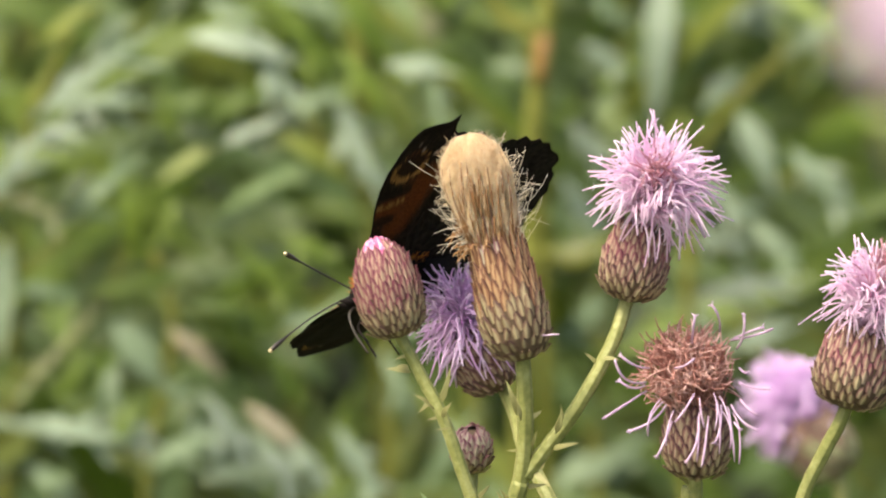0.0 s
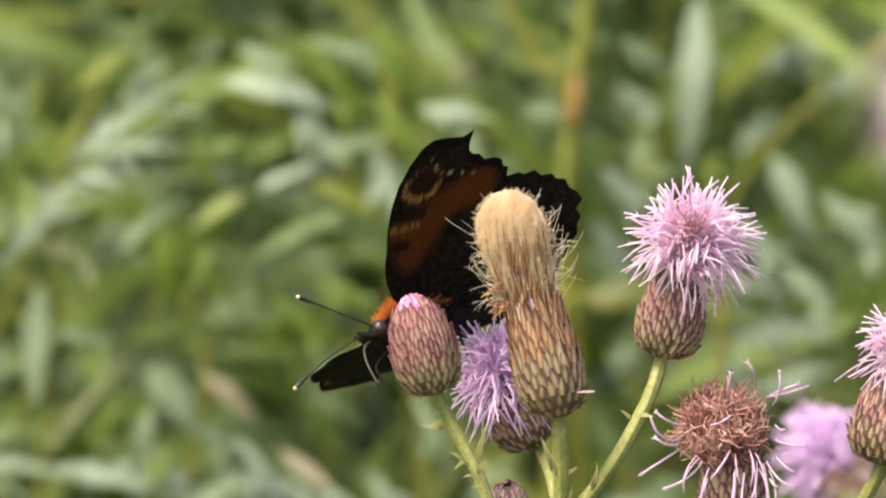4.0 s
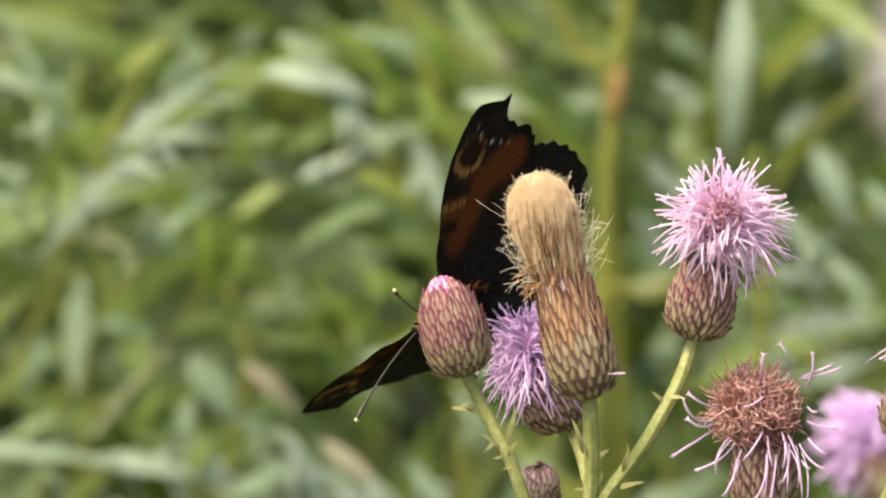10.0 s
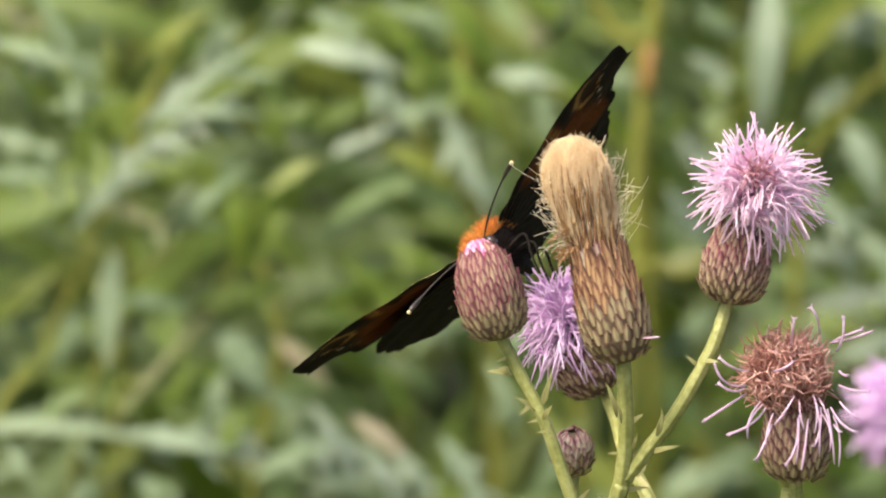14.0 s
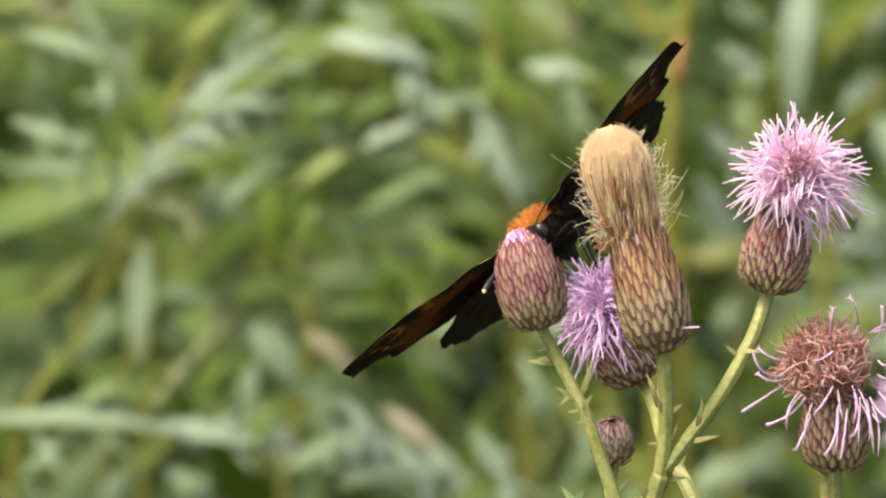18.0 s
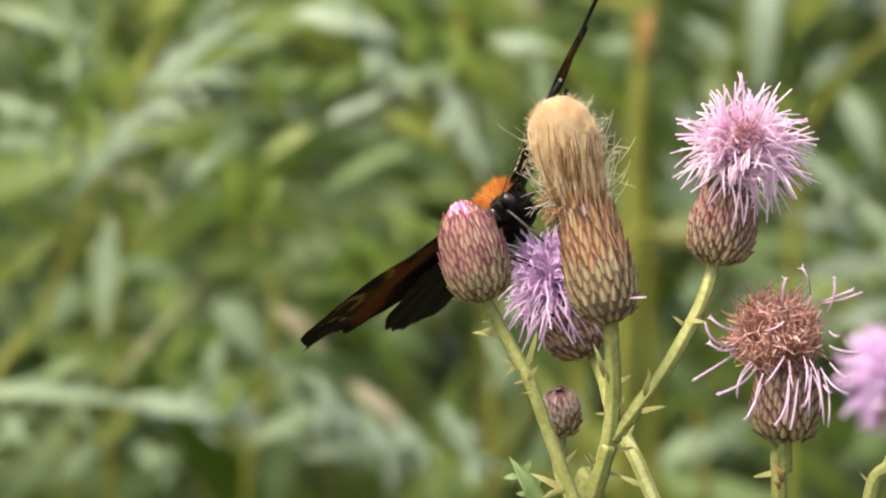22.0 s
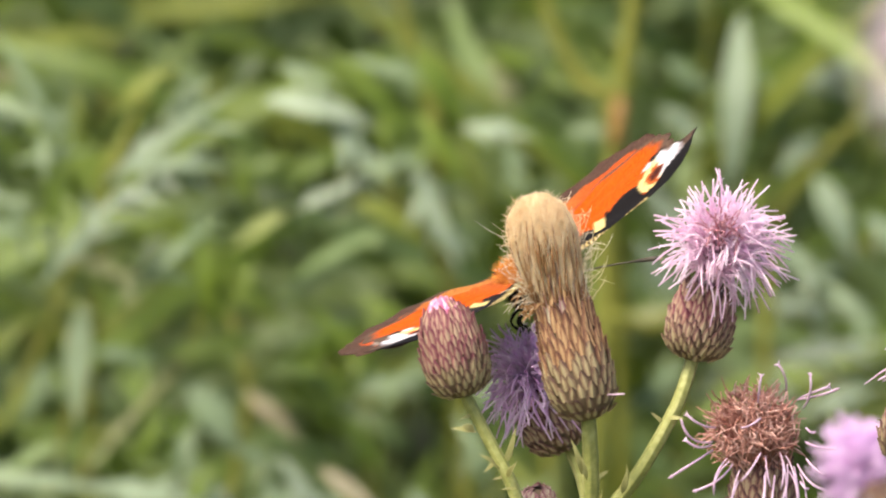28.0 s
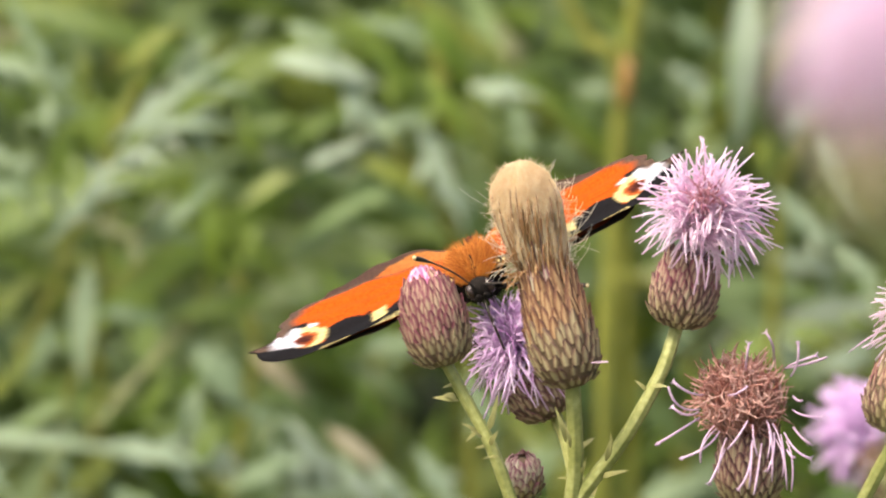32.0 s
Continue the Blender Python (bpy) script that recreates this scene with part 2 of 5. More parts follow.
LEAF_DRY = matte("dry leaf", [(0.28, 0.24, 0.13), (0.38, 0.335, 0.20), (0.46, 0.41, 0.27)], 0.7, 300, 60, 0.2, thin=0.2, spread=0.2)
HERB_STEM = matte("herb stem", [(0.092, 0.102, 0.006), (0.138, 0.146, 0.010), (0.185, 0.190, 0.018)], 0.75, 400, 60, 0.2, spread=0.2)
RED_NODE = matte("reddish stem node", [(0.22, 0.105, 0.025), (0.29, 0.16, 0.04)], 0.5, 400, 100, 0.2)
SOIL = matte("meadow soil", [(0.03, 0.035, 0.012), (0.06, 0.07, 0.025), (0.10, 0.10, 0.05)], 0.9, 60, 3, 0.6)


# ---- shapes ----
class Geo:
    """Loose geometry that becomes one mesh."""

    def __init__(self):
        self.v, self.f, self.slot = [], [], []

    def tube(self, pts, radii, sides=6, cap=True, flutes=0):
        pts = [Vector(p) for p in pts]
        base = len(self.v)
        ref = Vector((0.31, 0.87, 0.38))
        for i, p in enumerate(pts):
            t = (pts[min(i + 1, len(pts) - 1)] - pts[max(i - 1, 0)]).normalized()
            a = t.cross(ref)
            a = a.normalized() if a.length > 1e-5 else t.orthogonal().normalized()
            b = t.cross(a)
            for k in range(sides):
                w = 2 * math.pi * k / sides
                self.v.append(p + (a * math.cos(w) + b * math.sin(w)) * radii[i] * (1 + (0.12 * abs(math.cos(w * flutes / 2)) - 0.08 if flutes else 0)))
        for i in range(len(pts) - 1):
            for k in range(sides):
                q = base + i * sides
                self.f.append((q + k, q + (k + 1) % sides, q + sides + (k + 1) % sides, q + sides + k))
        if cap:
            self.f.append(tuple(base + k for k in reversed(range(sides))))
            self.f.append(tuple(base + (len(pts) - 1) * sides + k for k in range(sides)))
        return self

    def lathe(self, profile, sides=24, wobble=0.0):
        """Profile rows (radius, height)."""
        base = len(self.v)
        for r, z in profile:
            for k in range(sides):
                w = 2 * math.pi * k / sides
                q = r * (1 + wobble * math.sin(3 * w + z * 900) * 0.5 + random.uniform(-wobble, wobble) * 0.5)
                self.v.append(Vector((q * math.cos(w), q * math.sin(w), z)))
        for i in range(len(profile) - 1):
            for k in range(sides):
                q = base + i * sides
                self.f.append((q + k, q + (k + 1) % sides, q + sides + (k + 1) % sides, q + sides + k))
        self.f.append(tuple(base + k for k in reversed(range(sides))))
        self.f.append(tuple(base + (len(profile) - 1) * sides + k for k in range(sides)))
        return self

    def leaf(self, a, b, width, face, sag=0.15, fold=0.25, steps=9, shape=1.0, curl=0.0):
        """A lance-shaped blade from a to b, folded along its midrib, two skins thick."""
        a, b, face = Vector(a), Vector(b), Vector(face)
        along = b - a
        size = along.length
        t = along.normalized()
        side = t.cross(face).normalized()
        up = side.cross(t).normalized()
        base = len(self.v)
        thick = max(0.00012, width * 0.012)
        for i in range(steps + 1):
            s = i / steps
            w = width / 2 * max(0.03, (math.sin(math.pi * s ** 0.8) ** 1.1 if shape > 0.5 else (1 - s) ** 0.6 * min(1, 0.25 + s * 6)))
            mid = a + along * s - up * (sag * size * 4 * (s - 0.5) ** 2 - sag * size) + side * (curl * size * math.sin(s * 3.1))
            wave = math.sin(s * 17 + size * 4000) * 0.08 * w
            rows = ((-1, fold), (-0.5, fold * 0.42), (0, 0), (0.5, fold * 0.42), (1, fold))
            for x, h in rows:
                self.v.append(mid + side * w * x + up * (h * w + wave * x))
            for x, h in rows:
                self.v.append(mid + side * w * x + up * (h * w + wave * x - thick * (1.2 - abs(x))))
        for i in range(steps):
            q = base + i * 10
            for k in range(4):
                self.f.append((q + k, q + k + 1, q + 11 + k, q + 10 + k))
                self.f.append((q + 5 + k + 1, q + 5 + k, q + 15 + k, q + 16 + k))
            self.f.append((q, q + 10, q + 15, q + 5))
            self.f.append((q + 4, q + 9, q + 19, q + 14))
        return self

    def blob(self, m, rings=8, sides=12, power=1.0):
        """An egg under the matrix m."""
        base = len(self.v)
        for i in range(rings + 1):
            a = math.pi * i / rings
            r = max(0.02, math.sin(a)) ** power
            for k in range(sides):
                w = 2 * math.pi * k / sides
                self.v.append(m @ Vector((r * math.cos(w), r * math.sin(w), -math.cos(a))))
        for i in range(rings):
            for k in range(sides):
                q = base + i * sides
                self.f.append((q + k, q + (k + 1) % sides, q + sides + (k + 1) % sides, q + sides + k))
        return self

    def mesh(self, name, *materials, smooth=True):
        me = bpy.data.meshes.new(name)
        me.from_pydata([tuple(p) for p in self.v], [], self.f)
        for m in materials:
            me.materials.append(m)
        if smooth:
            me.polygons.foreach_set("use_smooth", [True] * len(me.polygons))
        if self.slot:
            me.polygons.foreach_set("material_index", self.slot)
        me.update()
        return me


def part(name, geo, material, parent, label="", m=None):
    """One mesh object under a thing or a part. geo: a Geo or a mesh that is shared."""
    ob = new(name, geo if isinstance(geo, bpy.types.Mesh) else geo.mesh(name, material))
    ob.parent = parent
    if m is not None:
        ob.matrix_basis = m
    return tagged(ob, label)


def thing(name, label, category, m=None, group="", kind=""):
    ob = new(name)
    ob.empty_display_size = 0.01
    ob.matrix_world = VIEW if m is None else m
    return tagged(ob, label, category, group, kind)


def curve(pts, n=6):
    """A smooth line through the points."""
    pts = [Vector(p) for p in pts]
    out = []
    for i in range(len(pts) - 1):
        p0, p1, p2, p3 = pts[max(i - 1, 0)], pts[i], pts[i + 1], pts[min(i + 2, len(pts) - 1)]
        for k in range(n):
            s = k / n
            out.append(0.5 * (2 * p1 + (p2 - p0) * s + (2 * p0 - 5 * p1 + 4 * p2 - p3) * s * s + (3 * p1 - p0 - 3 * p2 + p3) * s ** 3))
    out.append(pts[-1])
    return out


def bend(a, b, c, n):
    """A bowed line from a by b to c."""
    return [a * (1 - s) ** 2 + b * 2 * s * (1 - s) + c * s * s for s in (i / n for i in range(n + 1))]


def down_to_ground(p, slant=(0.0, 0.0)):
    """Points, in the view's space, from p to the ground below it."""
    w = VIEW @ Vector(p)
    foot = Vector((w.x + slant[0], w.y + slant[1], -0.01))
    return [GROUND @ (w.lerp(foot, s) + Vector((0.006 * math.sin(s * 5), 0.004 * math.sin(s * 7), 0))) for s in (0.08, 0.3, 0.55, 0.8, 1.0)]


def rise(axis, spin=0.0):
    """A turn that carries z to the axis."""
    return Vector(axis).to_track_quat("Z", "Y").to_matrix().to_4x4() @ Matrix.Rotation(spin, 4, "Z")


# ---- ground and far growth ----
def ground():
    g = Geo()
    xs = [-900, -300, -60, -12] + [-4 + 0.5 * i for i in range(17)] + [12, 60, 300, 900]
    ys = [-900, -300, -60, -12] + [-4 + 0.5 * i for i in range(21)] + [14, 60, 300, 900]
    for y in ys:
        for x in xs:
            g.v.append(Vector((x, y, 0.02 * noise.noise((x * 0.9, y * 0.9, 0)) - 0.02)))
    n = len(xs)
    for j in range(len(ys) - 1):
        for i in range(n - 1):
            g.f.append((j * n + i, j * n + i + 1, (j + 1) * n + i + 1, (j + 1) * n + i))
    ob = new("ground", g.mesh("ground", SOIL))
    tagged(ob, "mossy brown meadow soil under the plants", "ground", kind="structure")


ground()


# ---- thistle heads ----
def bract_mesh(name, material, thick=0.24, spine=0.08):
    """A unit scale: z from foot to tip, y outwards, x across."""
    g = Geo()
    rows = [(0.0, 0.40, 0.0), (0.35, 0.52, 0.10), (0.72, 0.50, 0.18), (0.96, 0.30, 0.22), (1.0 + spine, 0.05, 0.36)]
    for z, w, y in rows:
        g.v += [Vector((-w, y - 0.06, z)), Vector((0, y + thick, z)), Vector((w, y - 0.06, z)), Vector((0, y - 0.14, z))]
    for i in range(len(rows) - 1):
        q = i * 4
        for k in range(4):
            g.f.append((q + k, q + 4 + k, q + 4 + (k + 1) % 4, q + (k + 1) % 4))
    g.f.append((16, 19, 18, 17))
    return g.mesh(name, material, smooth=False)


BRACTS = {m.name: bract_mesh("bract", m) for m in (BRACT_GREEN, BRACT_OLIVE, BRACT_PALE, BRACT_PLUM, BRACT_DARK, BRACT_BROWN, BRACT_STRAW)}


def cup_radius(profile, z):
    for (r0, z0), (r1, z1) in zip(profile, profile[1:]):
        if z0 <= z <= z1:
            return r0 + (r1 - r0) * (z - z0) / (z1 - z0), (r1 - r0) / (z1 - z0)
    return profile[-1][0], -0.5


def cup(parent, m, profile, rows, around, tones, length, width, label="", flare=0.08, grow=0.3):
    """A flower cup: an egg-shaped core with rows of overlapping scales. Profile in metres."""
    core = part("cup", Geo().lathe(profile, 24), CUP, parent, label, m)
    z0, z1 = profile[0][1], profile[-1][1]
    for i in range(rows):
        s = (i + 0.15) / rows
        z = z0 + (z1 - z0) * (0.02 + 0.93 * s)
        reach = length * 0.8
        up = min(z + reach, z1)
        r, r2 = cup_radius(profile, z)[0], cup_radius(profile, up)[0]
        bulge = cup_radius(profile, (z + up) / 2)[0] - (r + r2) / 2
        for k in range(around):
            w = 2 * math.pi * (k + 0.5 * (i % 2) + random.uniform(-0.12, 0.12)) / around
            lean = math.atan2(r2 - r, up - z) + flare + random.uniform(-0.09, 0.09)
            zz = z + random.uniform(-0.13, 0.13) * length
            mm = (Matrix.Rotation(w - math.pi / 2, 4, "Z") @ Matrix.Translation((0, r + max(0.0, bulge) + 0.00003, zz))
                  @ Matrix.Rotation(-lean, 4, "X") @ Matrix.Rotation(random.gauss(0, 0.09), 4, "Y"))
            size = random.uniform(0.82, 1.18)
            wide = width * size * min(1.0, 0.45 + r / max(q[0] for q in profile) * 0.6)
            mm = mm @ Matrix.Diagonal((wide, wide * 0.75, length * size * (0.8 + grow * s), 1))
            tone = tones[min(len(tones) - 1, max(0, int(s * len(tones) + random.uniform(-0.45, 0.45))))]
            part("bract", BRACTS[tone.name], None, core, m=mm)
    return core


def floret(parent, pts, r, material, name="floret", fork=0.0):
    n = len(pts)
    radii = [r * (0.8 + 0.35 * i / (n - 1)) for i in range(n)]
    radii[-1] = r * 0.8
    g = Geo().tube(pts, radii, 5)
    if fork:
        tip, way = pts[-2], (pts[-1] - pts[-3]).normalized()
        off = way.orthogonal().normalized()
        off.rotate(Matrix.Rotation(random.uniform(0, 6), 3, way))
        for s in (-1, 1):
            g.tube([tip, tip + (way + off * s * 0.35) * fork * 0.5, tip + (way * 1.0 + off * s * 0.75) * fork], [r * 0.7, r * 0.55, r * 0.35], 4)
    return part(name, g, material, parent)


def ball_of_florets(parent, root, middle, radius, count, material, heart, facing, thickness=0.000108, droop=0.3, blurred=False):
    """Florets from the cup's mouth to a loose ball. facing: where the flower's open middle looks."""
    facing = Vector(facing).normalized()
    axis = (middle - root).normalized()
    joined = Geo()
    for i in range(count):
        z = 1 - 2 * (i + 0.5) / count
        w = i * 2.39996 + random.uniform(-0.25, 0.25)
        d = Vector((math.sqrt(1 - z * z) * math.cos(w), math.sqrt(1 - z * z) * math.sin(w), z))
        if d.dot(-axis) > 0.80:
            continue
        inner = d.dot(facing)
        if blurred:
            reach = radius * random.uniform(0.66, 0.9)
        elif random.random() < 0.72:
            reach = radius * random.uniform(0.60, 0.86)
        else:
            reach = radius * random.uniform(0.86, 1.06)
        if d.z > 0.55 and not blurred:
            reach = min(reach, radius * 0.93)
        if inner > 0.8:
            reach *= 0.85
        start = root.lerp(middle, random.uniform(0.1, 0.6)) + Vector((random.uniform(-1, 1), random.uniform(-1, 1), random.uniform(-1, 1))) * radius * 0.16
        end = middle + Vector((d.x, d.y, d.z * 0.9)) * reach
        end.z -= droop * radius * max(0, -d.z + 0.2)
        via = root.lerp(middle, 1.0) + d * radius * 0.46 + Vector((random.uniform(-1, 1), random.uniform(-1, 1), random.uniform(-1, 1))) * radius * 0.12
        pts = bend(start, via, end, 6)
        hook = Vector((random.uniform(-1, 1), random.uniform(-1, 1), random.uniform(-1.3, 0.7))) * radius * 0.26
        if abs(d.z) < 0.5 and not blurred:
            hook.z -= radius * 0.1
        pts[-1] += hook
        pts[-2] += hook * 0.55
        pts[-3] += hook * 0.1 + Vector((random.uniform(-1, 1), random.uniform(-1, 1), random.uniform(-1, 1))) * radius * 0.035
        if blurred:
            joined.tube(pts, [thickness * 1.4] * 7, 4)
        else:
            floret(parent, pts, thickness * random.uniform(0.85, 1.2), heart if inner > 0.86 and random.random() < 0.4 else material,
                   fork=0.0006 if random.random() < 0.15 else 0.0)
    if not blurred:
        # the crowded inner florets, with darker anthers in the open middle
        for i in range(330):
            d = (Vector((random.gauss(0, 1), random.gauss(0, 1), random.gauss(0, 1)))).normalized()
            if d.dot(-axis) > 0.7:
                continue
            start = root.lerp(middle, random.uniform(0.3, 0.7))
            end = middle + d * radius * random.uniform(0.45, 0.68) + Vector((random.uniform(-1, 1), random.uniform(-1, 1), random.uniform(-1, 1))) * radius * 0.08
            via = middle + d * radius * 0.3
            joined.tube(bend(start, via, end, 4), [thickness * 0.9] * 4 + [thickness * 0.4], 4, cap=False)
        tagged(part("inner_floret_mass", joined, material, parent), kind="stuff")
        g = Geo()
        side = facing.orthogonal().normalized()
        for i in range(60):
            out = (facing + (Matrix.Rotation(random.uniform(0, 6.283), 3, facing) @ side) * abs(random.gauss(0, 0.34))).normalized()
            a = middle + out * radius * random.uniform(0.45, 0.62)
            g.tube([a, a + out * radius * 0.13, a + out * radius * 0.2 + Vector((random.uniform(-1, 1), random.uniform(-1, 1), random.uniform(-1, 1))) * radius * 0.05], [thickness * 0.9] * 2 + [thickness * 0.4], 4)
        tagged(part("anther_tuft", g, heart, parent, "reddish anthers"), kind="stuff")
    if blurred:
        tagged(part("floret_mass", joined, material, parent), kind="stuff")


def stalk(parent, pts, r0, r1, name="stem", material=None, prickles=0, ridges=True):
    """A ribbed stem along the points."""
    line = curve(pts, 8)
    n = len(line)
    radii = [r0 + (r1 - r0) * i / (n - 1) + r0 * 0.025 * math.sin(i * 2.1) for i in range(n)]
    ob = part(name, Geo().tube(line, radii, 28 if ridges else 10, flutes=7 if ridges else 0), material or STEM, parent)
    if ridges:
        g = Geo()
        for w in range(5):
            ref = Vector((math.cos(w * 1.2566), 0.3, math.sin(w * 1.2566)))
            rib = []
            for i, p in enumerate(line):
                t = (line[min(i + 1, n - 1)] - line[max(i - 1, 0)]).normalized()
                off = (ref - t * ref.dot(t)).normalized()
                rib.append(p + off * radii[i] * 0.93)
            g.tube(rib, [r * 0.16 for r in radii], 4)
        part("rib", g, PRICKLE, ob)
    for _ in range(prickles):
        i = random.randrange(2, n - 2)
        t = (line[i + 1] - line[i - 1]).normalized()
        out = Vector((random.choice((-1, 1)), random.uniform(-0.6, 0.3), 0.0))
        out = (out - t * out.dot(t)).normalized()
        size = random.uniform(0.0012, 0.0032)
        a = line[i] + out * radii[i] * 0.8
        g = Geo().leaf(a, a + out * size + t * -size * random.uniform(-1.2, 0.3), size * 0.34, (0.2, -1, 0.2), 0.08, 0.2, 5, shape=0)
        part("prickle", g, PRICKLE, ob)
    return ob


def cup_profile(width, height, mouth=0.75, foot=0.34):
    w = width / 2
    return [(w * foot, 0.0), (w * 0.72, height * 0.07), (w * 0.93, height * 0.2), (w, height * 0.38), (w * 0.97, height * 0.58),
            (w * (mouth + 0.12), height * 0.8), (w * mouth, height)]


def frame_at(p, axis, spin=0.0):
    return Matrix.Translation(p) @ rise(axis, spin)


MM = 0.001


def closed_bud():
    ob = thing("thistle_bud", "closed plum and green thistle bud with a pink tip", "thistle bud")
    top = spot(862, 643, 1.396)
    stalk(ob, [spot(1020, 1010, 1.398), spot(983, 914, 1.397), spot(943, 800, 1.396), spot(905, 725, 1.396), top], 0.78 * MM, 0.68 * MM, prickles=6)
    axis = spot(817, 466, 1.394) - top
    m = frame_at(top - axis.normalized() * 0.3 * MM, axis)
    prof = [(1.3 * MM, 0), (2.75 * MM, 0.7 * MM), (3.55 * MM, 2.2 * MM), (3.72 * MM, 4.2 * MM), (3.55 * MM, 6.4 * MM), (3.12 * MM, 8.4 * MM), (2.35 * MM, 10.0 * MM), (1.4 * MM, 10.9 * MM)]
    cup(ob, m, prof, 12, 21, [BRACT_OLIVE, BRACT_OLIVE, BRACT_PLUM, BRACT_PLUM, BRACT_PLUM, BRACT_PLUM, BRACT_PLUM], 1.75 * MM, 0.86 * MM, flare=0.05, grow=0.5)
    g = Geo()
    for i in range(260):
        w, r = random.uniform(0, 6.28), 2.05 * MM * math.sqrt(random.random())
        dome = 12.0 * MM - 1.5 * MM * (r / (2.05 * MM)) ** 2.2
        a = m @ Vector((r * 1.1 * math.cos(w), r * 1.1 * math.sin(w), 9.2 * MM))
        b = m @ Vector((r * 0.95 * math.cos(w), r * 0.95 * math.sin(w), dome + random.uniform(-0.2, 0.35) * MM))
        g.tube([a, a.lerp(b, 0.5), b], [0.22 * MM, 0.23 * MM, 0.1 * MM], 5)
    tagged(part("bud_tip", g, BUDTIP, ob, "tuft of pink floret tips"), kind="stuff")
    return ob


def seed_head():
    ob = thing("thistle_seed_head", "brown thistle seed head bursting with cream down on a green stalk", "thistle seed head")
    top = spot(1081, 684, 1.396)
    stalk(ob, [spot(1048, 1004, 1.402), spot(1078, 900, 1.400), spot(1086, 800, 1.398), top], 0.95 * MM, 0.88 * MM, prickles=4)
    axis = spot(1031, 470, 1.395) - top
    m = frame_at(top - axis.normalized() * 0.4 * MM, axis)
    prof = [(1.4 * MM, 0), (2.9 * MM, 0.9 * MM), (3.75 * MM, 2.8 * MM), (3.92 * MM, 4.8 * MM), (3.7 * MM, 7.6 * MM), (3.32 * MM, 10.4 * MM), (3.05 * MM, 12.6 * MM)]
    cup(ob, m, prof, 10, 19, [BRACT_OLIVE, BRACT_OLIVE, BRACT_BROWN, BRACT_BROWN], 1.7 * MM, 1.0 * MM, flare=0.05, grow=1.3)
    # long papery inner scales
    for i in range(54):
        w = i * 2 * math.pi / 18 + 0.12 * (i // 18) + random.uniform(-0.1, 0.1)
        r = (3.12 - 0.16 * (i // 18)) * MM
        z = (9.6 + 1.7 * (i // 18)) * MM + random.uniform(-0.6, 0.6) * MM
        tall = random.uniform(4.6, 7.6) * MM
        mm = m @ Matrix.Rotation(w - math.pi / 2, 4, "Z") @ Matrix.Translation((0, r, z)) @ Matrix.Rotation(random.uniform(-0.03, 0.06), 4, "X") @ Matrix.Diagonal((random.uniform(0.5, 0.85) * MM, 0.5 * MM, tall, 1))
        part("inner_scale", BRACTS[random.choice((BRACT_STRAW, BRACT_STRAW, BRACT_BROWN, BRACT_PALE)).name], None, ob, m=mm)
    tilt = Matrix.Translation((0, 0, 12 * MM)) @ Matrix.Rotation(radians(-2.5), 4, m.inverted().to_3x3() @ Vector((0, 1, 0))) @ Matrix.Translation((0, 0, -12 * MM))
    m = m @ tilt
    # the down: a packed core with hair laid over it
    core = [(2.75 * MM, 14 * MM), (3.05 * MM, 17 * MM), (3.45 * MM, 19.5 * MM), (3.7 * MM, 21.8 * MM), (3.55 * MM, 23.6 * MM), (3.0 * MM, 25.2 * MM), (1.9 * MM, 26.4 * MM), (0.3 * MM, 27.1 * MM)]
    part("down_core", Geo().lathe([(r * 0.78, 13.4 * MM + (z - 14 * MM) * 0.92) for r, z in core], 28, 0.05), SEED_STALK, ob, "tan seed stalks packed under the down", m)
    g = Geo()
    tufts = [(2 * math.pi * (k + random.uniform(-0.3, 0.3)) / 17, random.uniform(0.035, 0.075), random.uniform(19.5, 24.0)) for k in range(17)]
    for i in range(6400):
        z = (12.6 + 13.6 * random.random()) * MM
        mid, spread, joined = random.choice(tufts)
        loose = max(0.0, min(1.0, (z / MM - joined + 1.5) / 3.5))
        w = mid + random.gauss(0, spread + 0.28 * loose)
        r = cup_radius(core, z)[0] * random.uniform(0.82, 1.0)
        z2 = min(z + random.uniform(1.6, 6.0 if z < 19 * MM else 3.0) * MM, 27.2 * MM)
        r2 = cup_radius(core, z2)[0] + random.uniform(0.05, 0.55) * MM
        w2 = mid + (w - mid) * 0.8 + random.gauss(0, 0.05 + 0.45 * loose)
        a, b = Vector((r * math.cos(w), r * math.sin(w), z)), Vector((r2 * math.cos(w2), r2 * math.sin(w2), z2 + random.uniform(0, 0.4) * MM))
        c = (a + b) / 2 + Vector((math.cos(w), math.sin(w), 0)) * random.uniform(0.2, 0.5) * MM + Vector((random.gauss(0, 1), random.gauss(0, 1), random.gauss(0, 1))) * (0.16 + 0.4 * loose) * MM
        g.tube([m @ p for p in bend(a, c, b, 4)], [0.04 * MM, 0.052 * MM, 0.05 * MM, 0.04 * MM, 0.018 * MM], 3, cap=False)
    for i in range(1500):
        r, w = 3.3 * MM * math.sqrt(random.random()), random.uniform(0, 6.283)
        top = (27.3 - 2.6 * (r / (3.3 * MM)) ** 2.4) * MM
        a = Vector((r * 0.85 * math.cos(w), r * 0.85 * math.sin(w), top - random.uniform(1.5, 3.0) * MM))
        b = Vector((r * math.cos(w), r * math.sin(w), top + random.uniform(-0.3, 0.25) * MM)) + Vector((random.gauss(0, 1), random.gauss(0, 1), 0)) * 0.3 * MM
        c = (a + b) / 2 + Vector((random.gauss(0, 1), random.gauss(0, 1), random.gauss(0, 1))) * 0.35 * MM
        g.tube([m @ p for p in bend(a, c, b, 4)], [0.05 * MM, 0.05 * MM, 0.045 * MM, 0.035 * MM, 0.015 * MM], 3, cap=False)
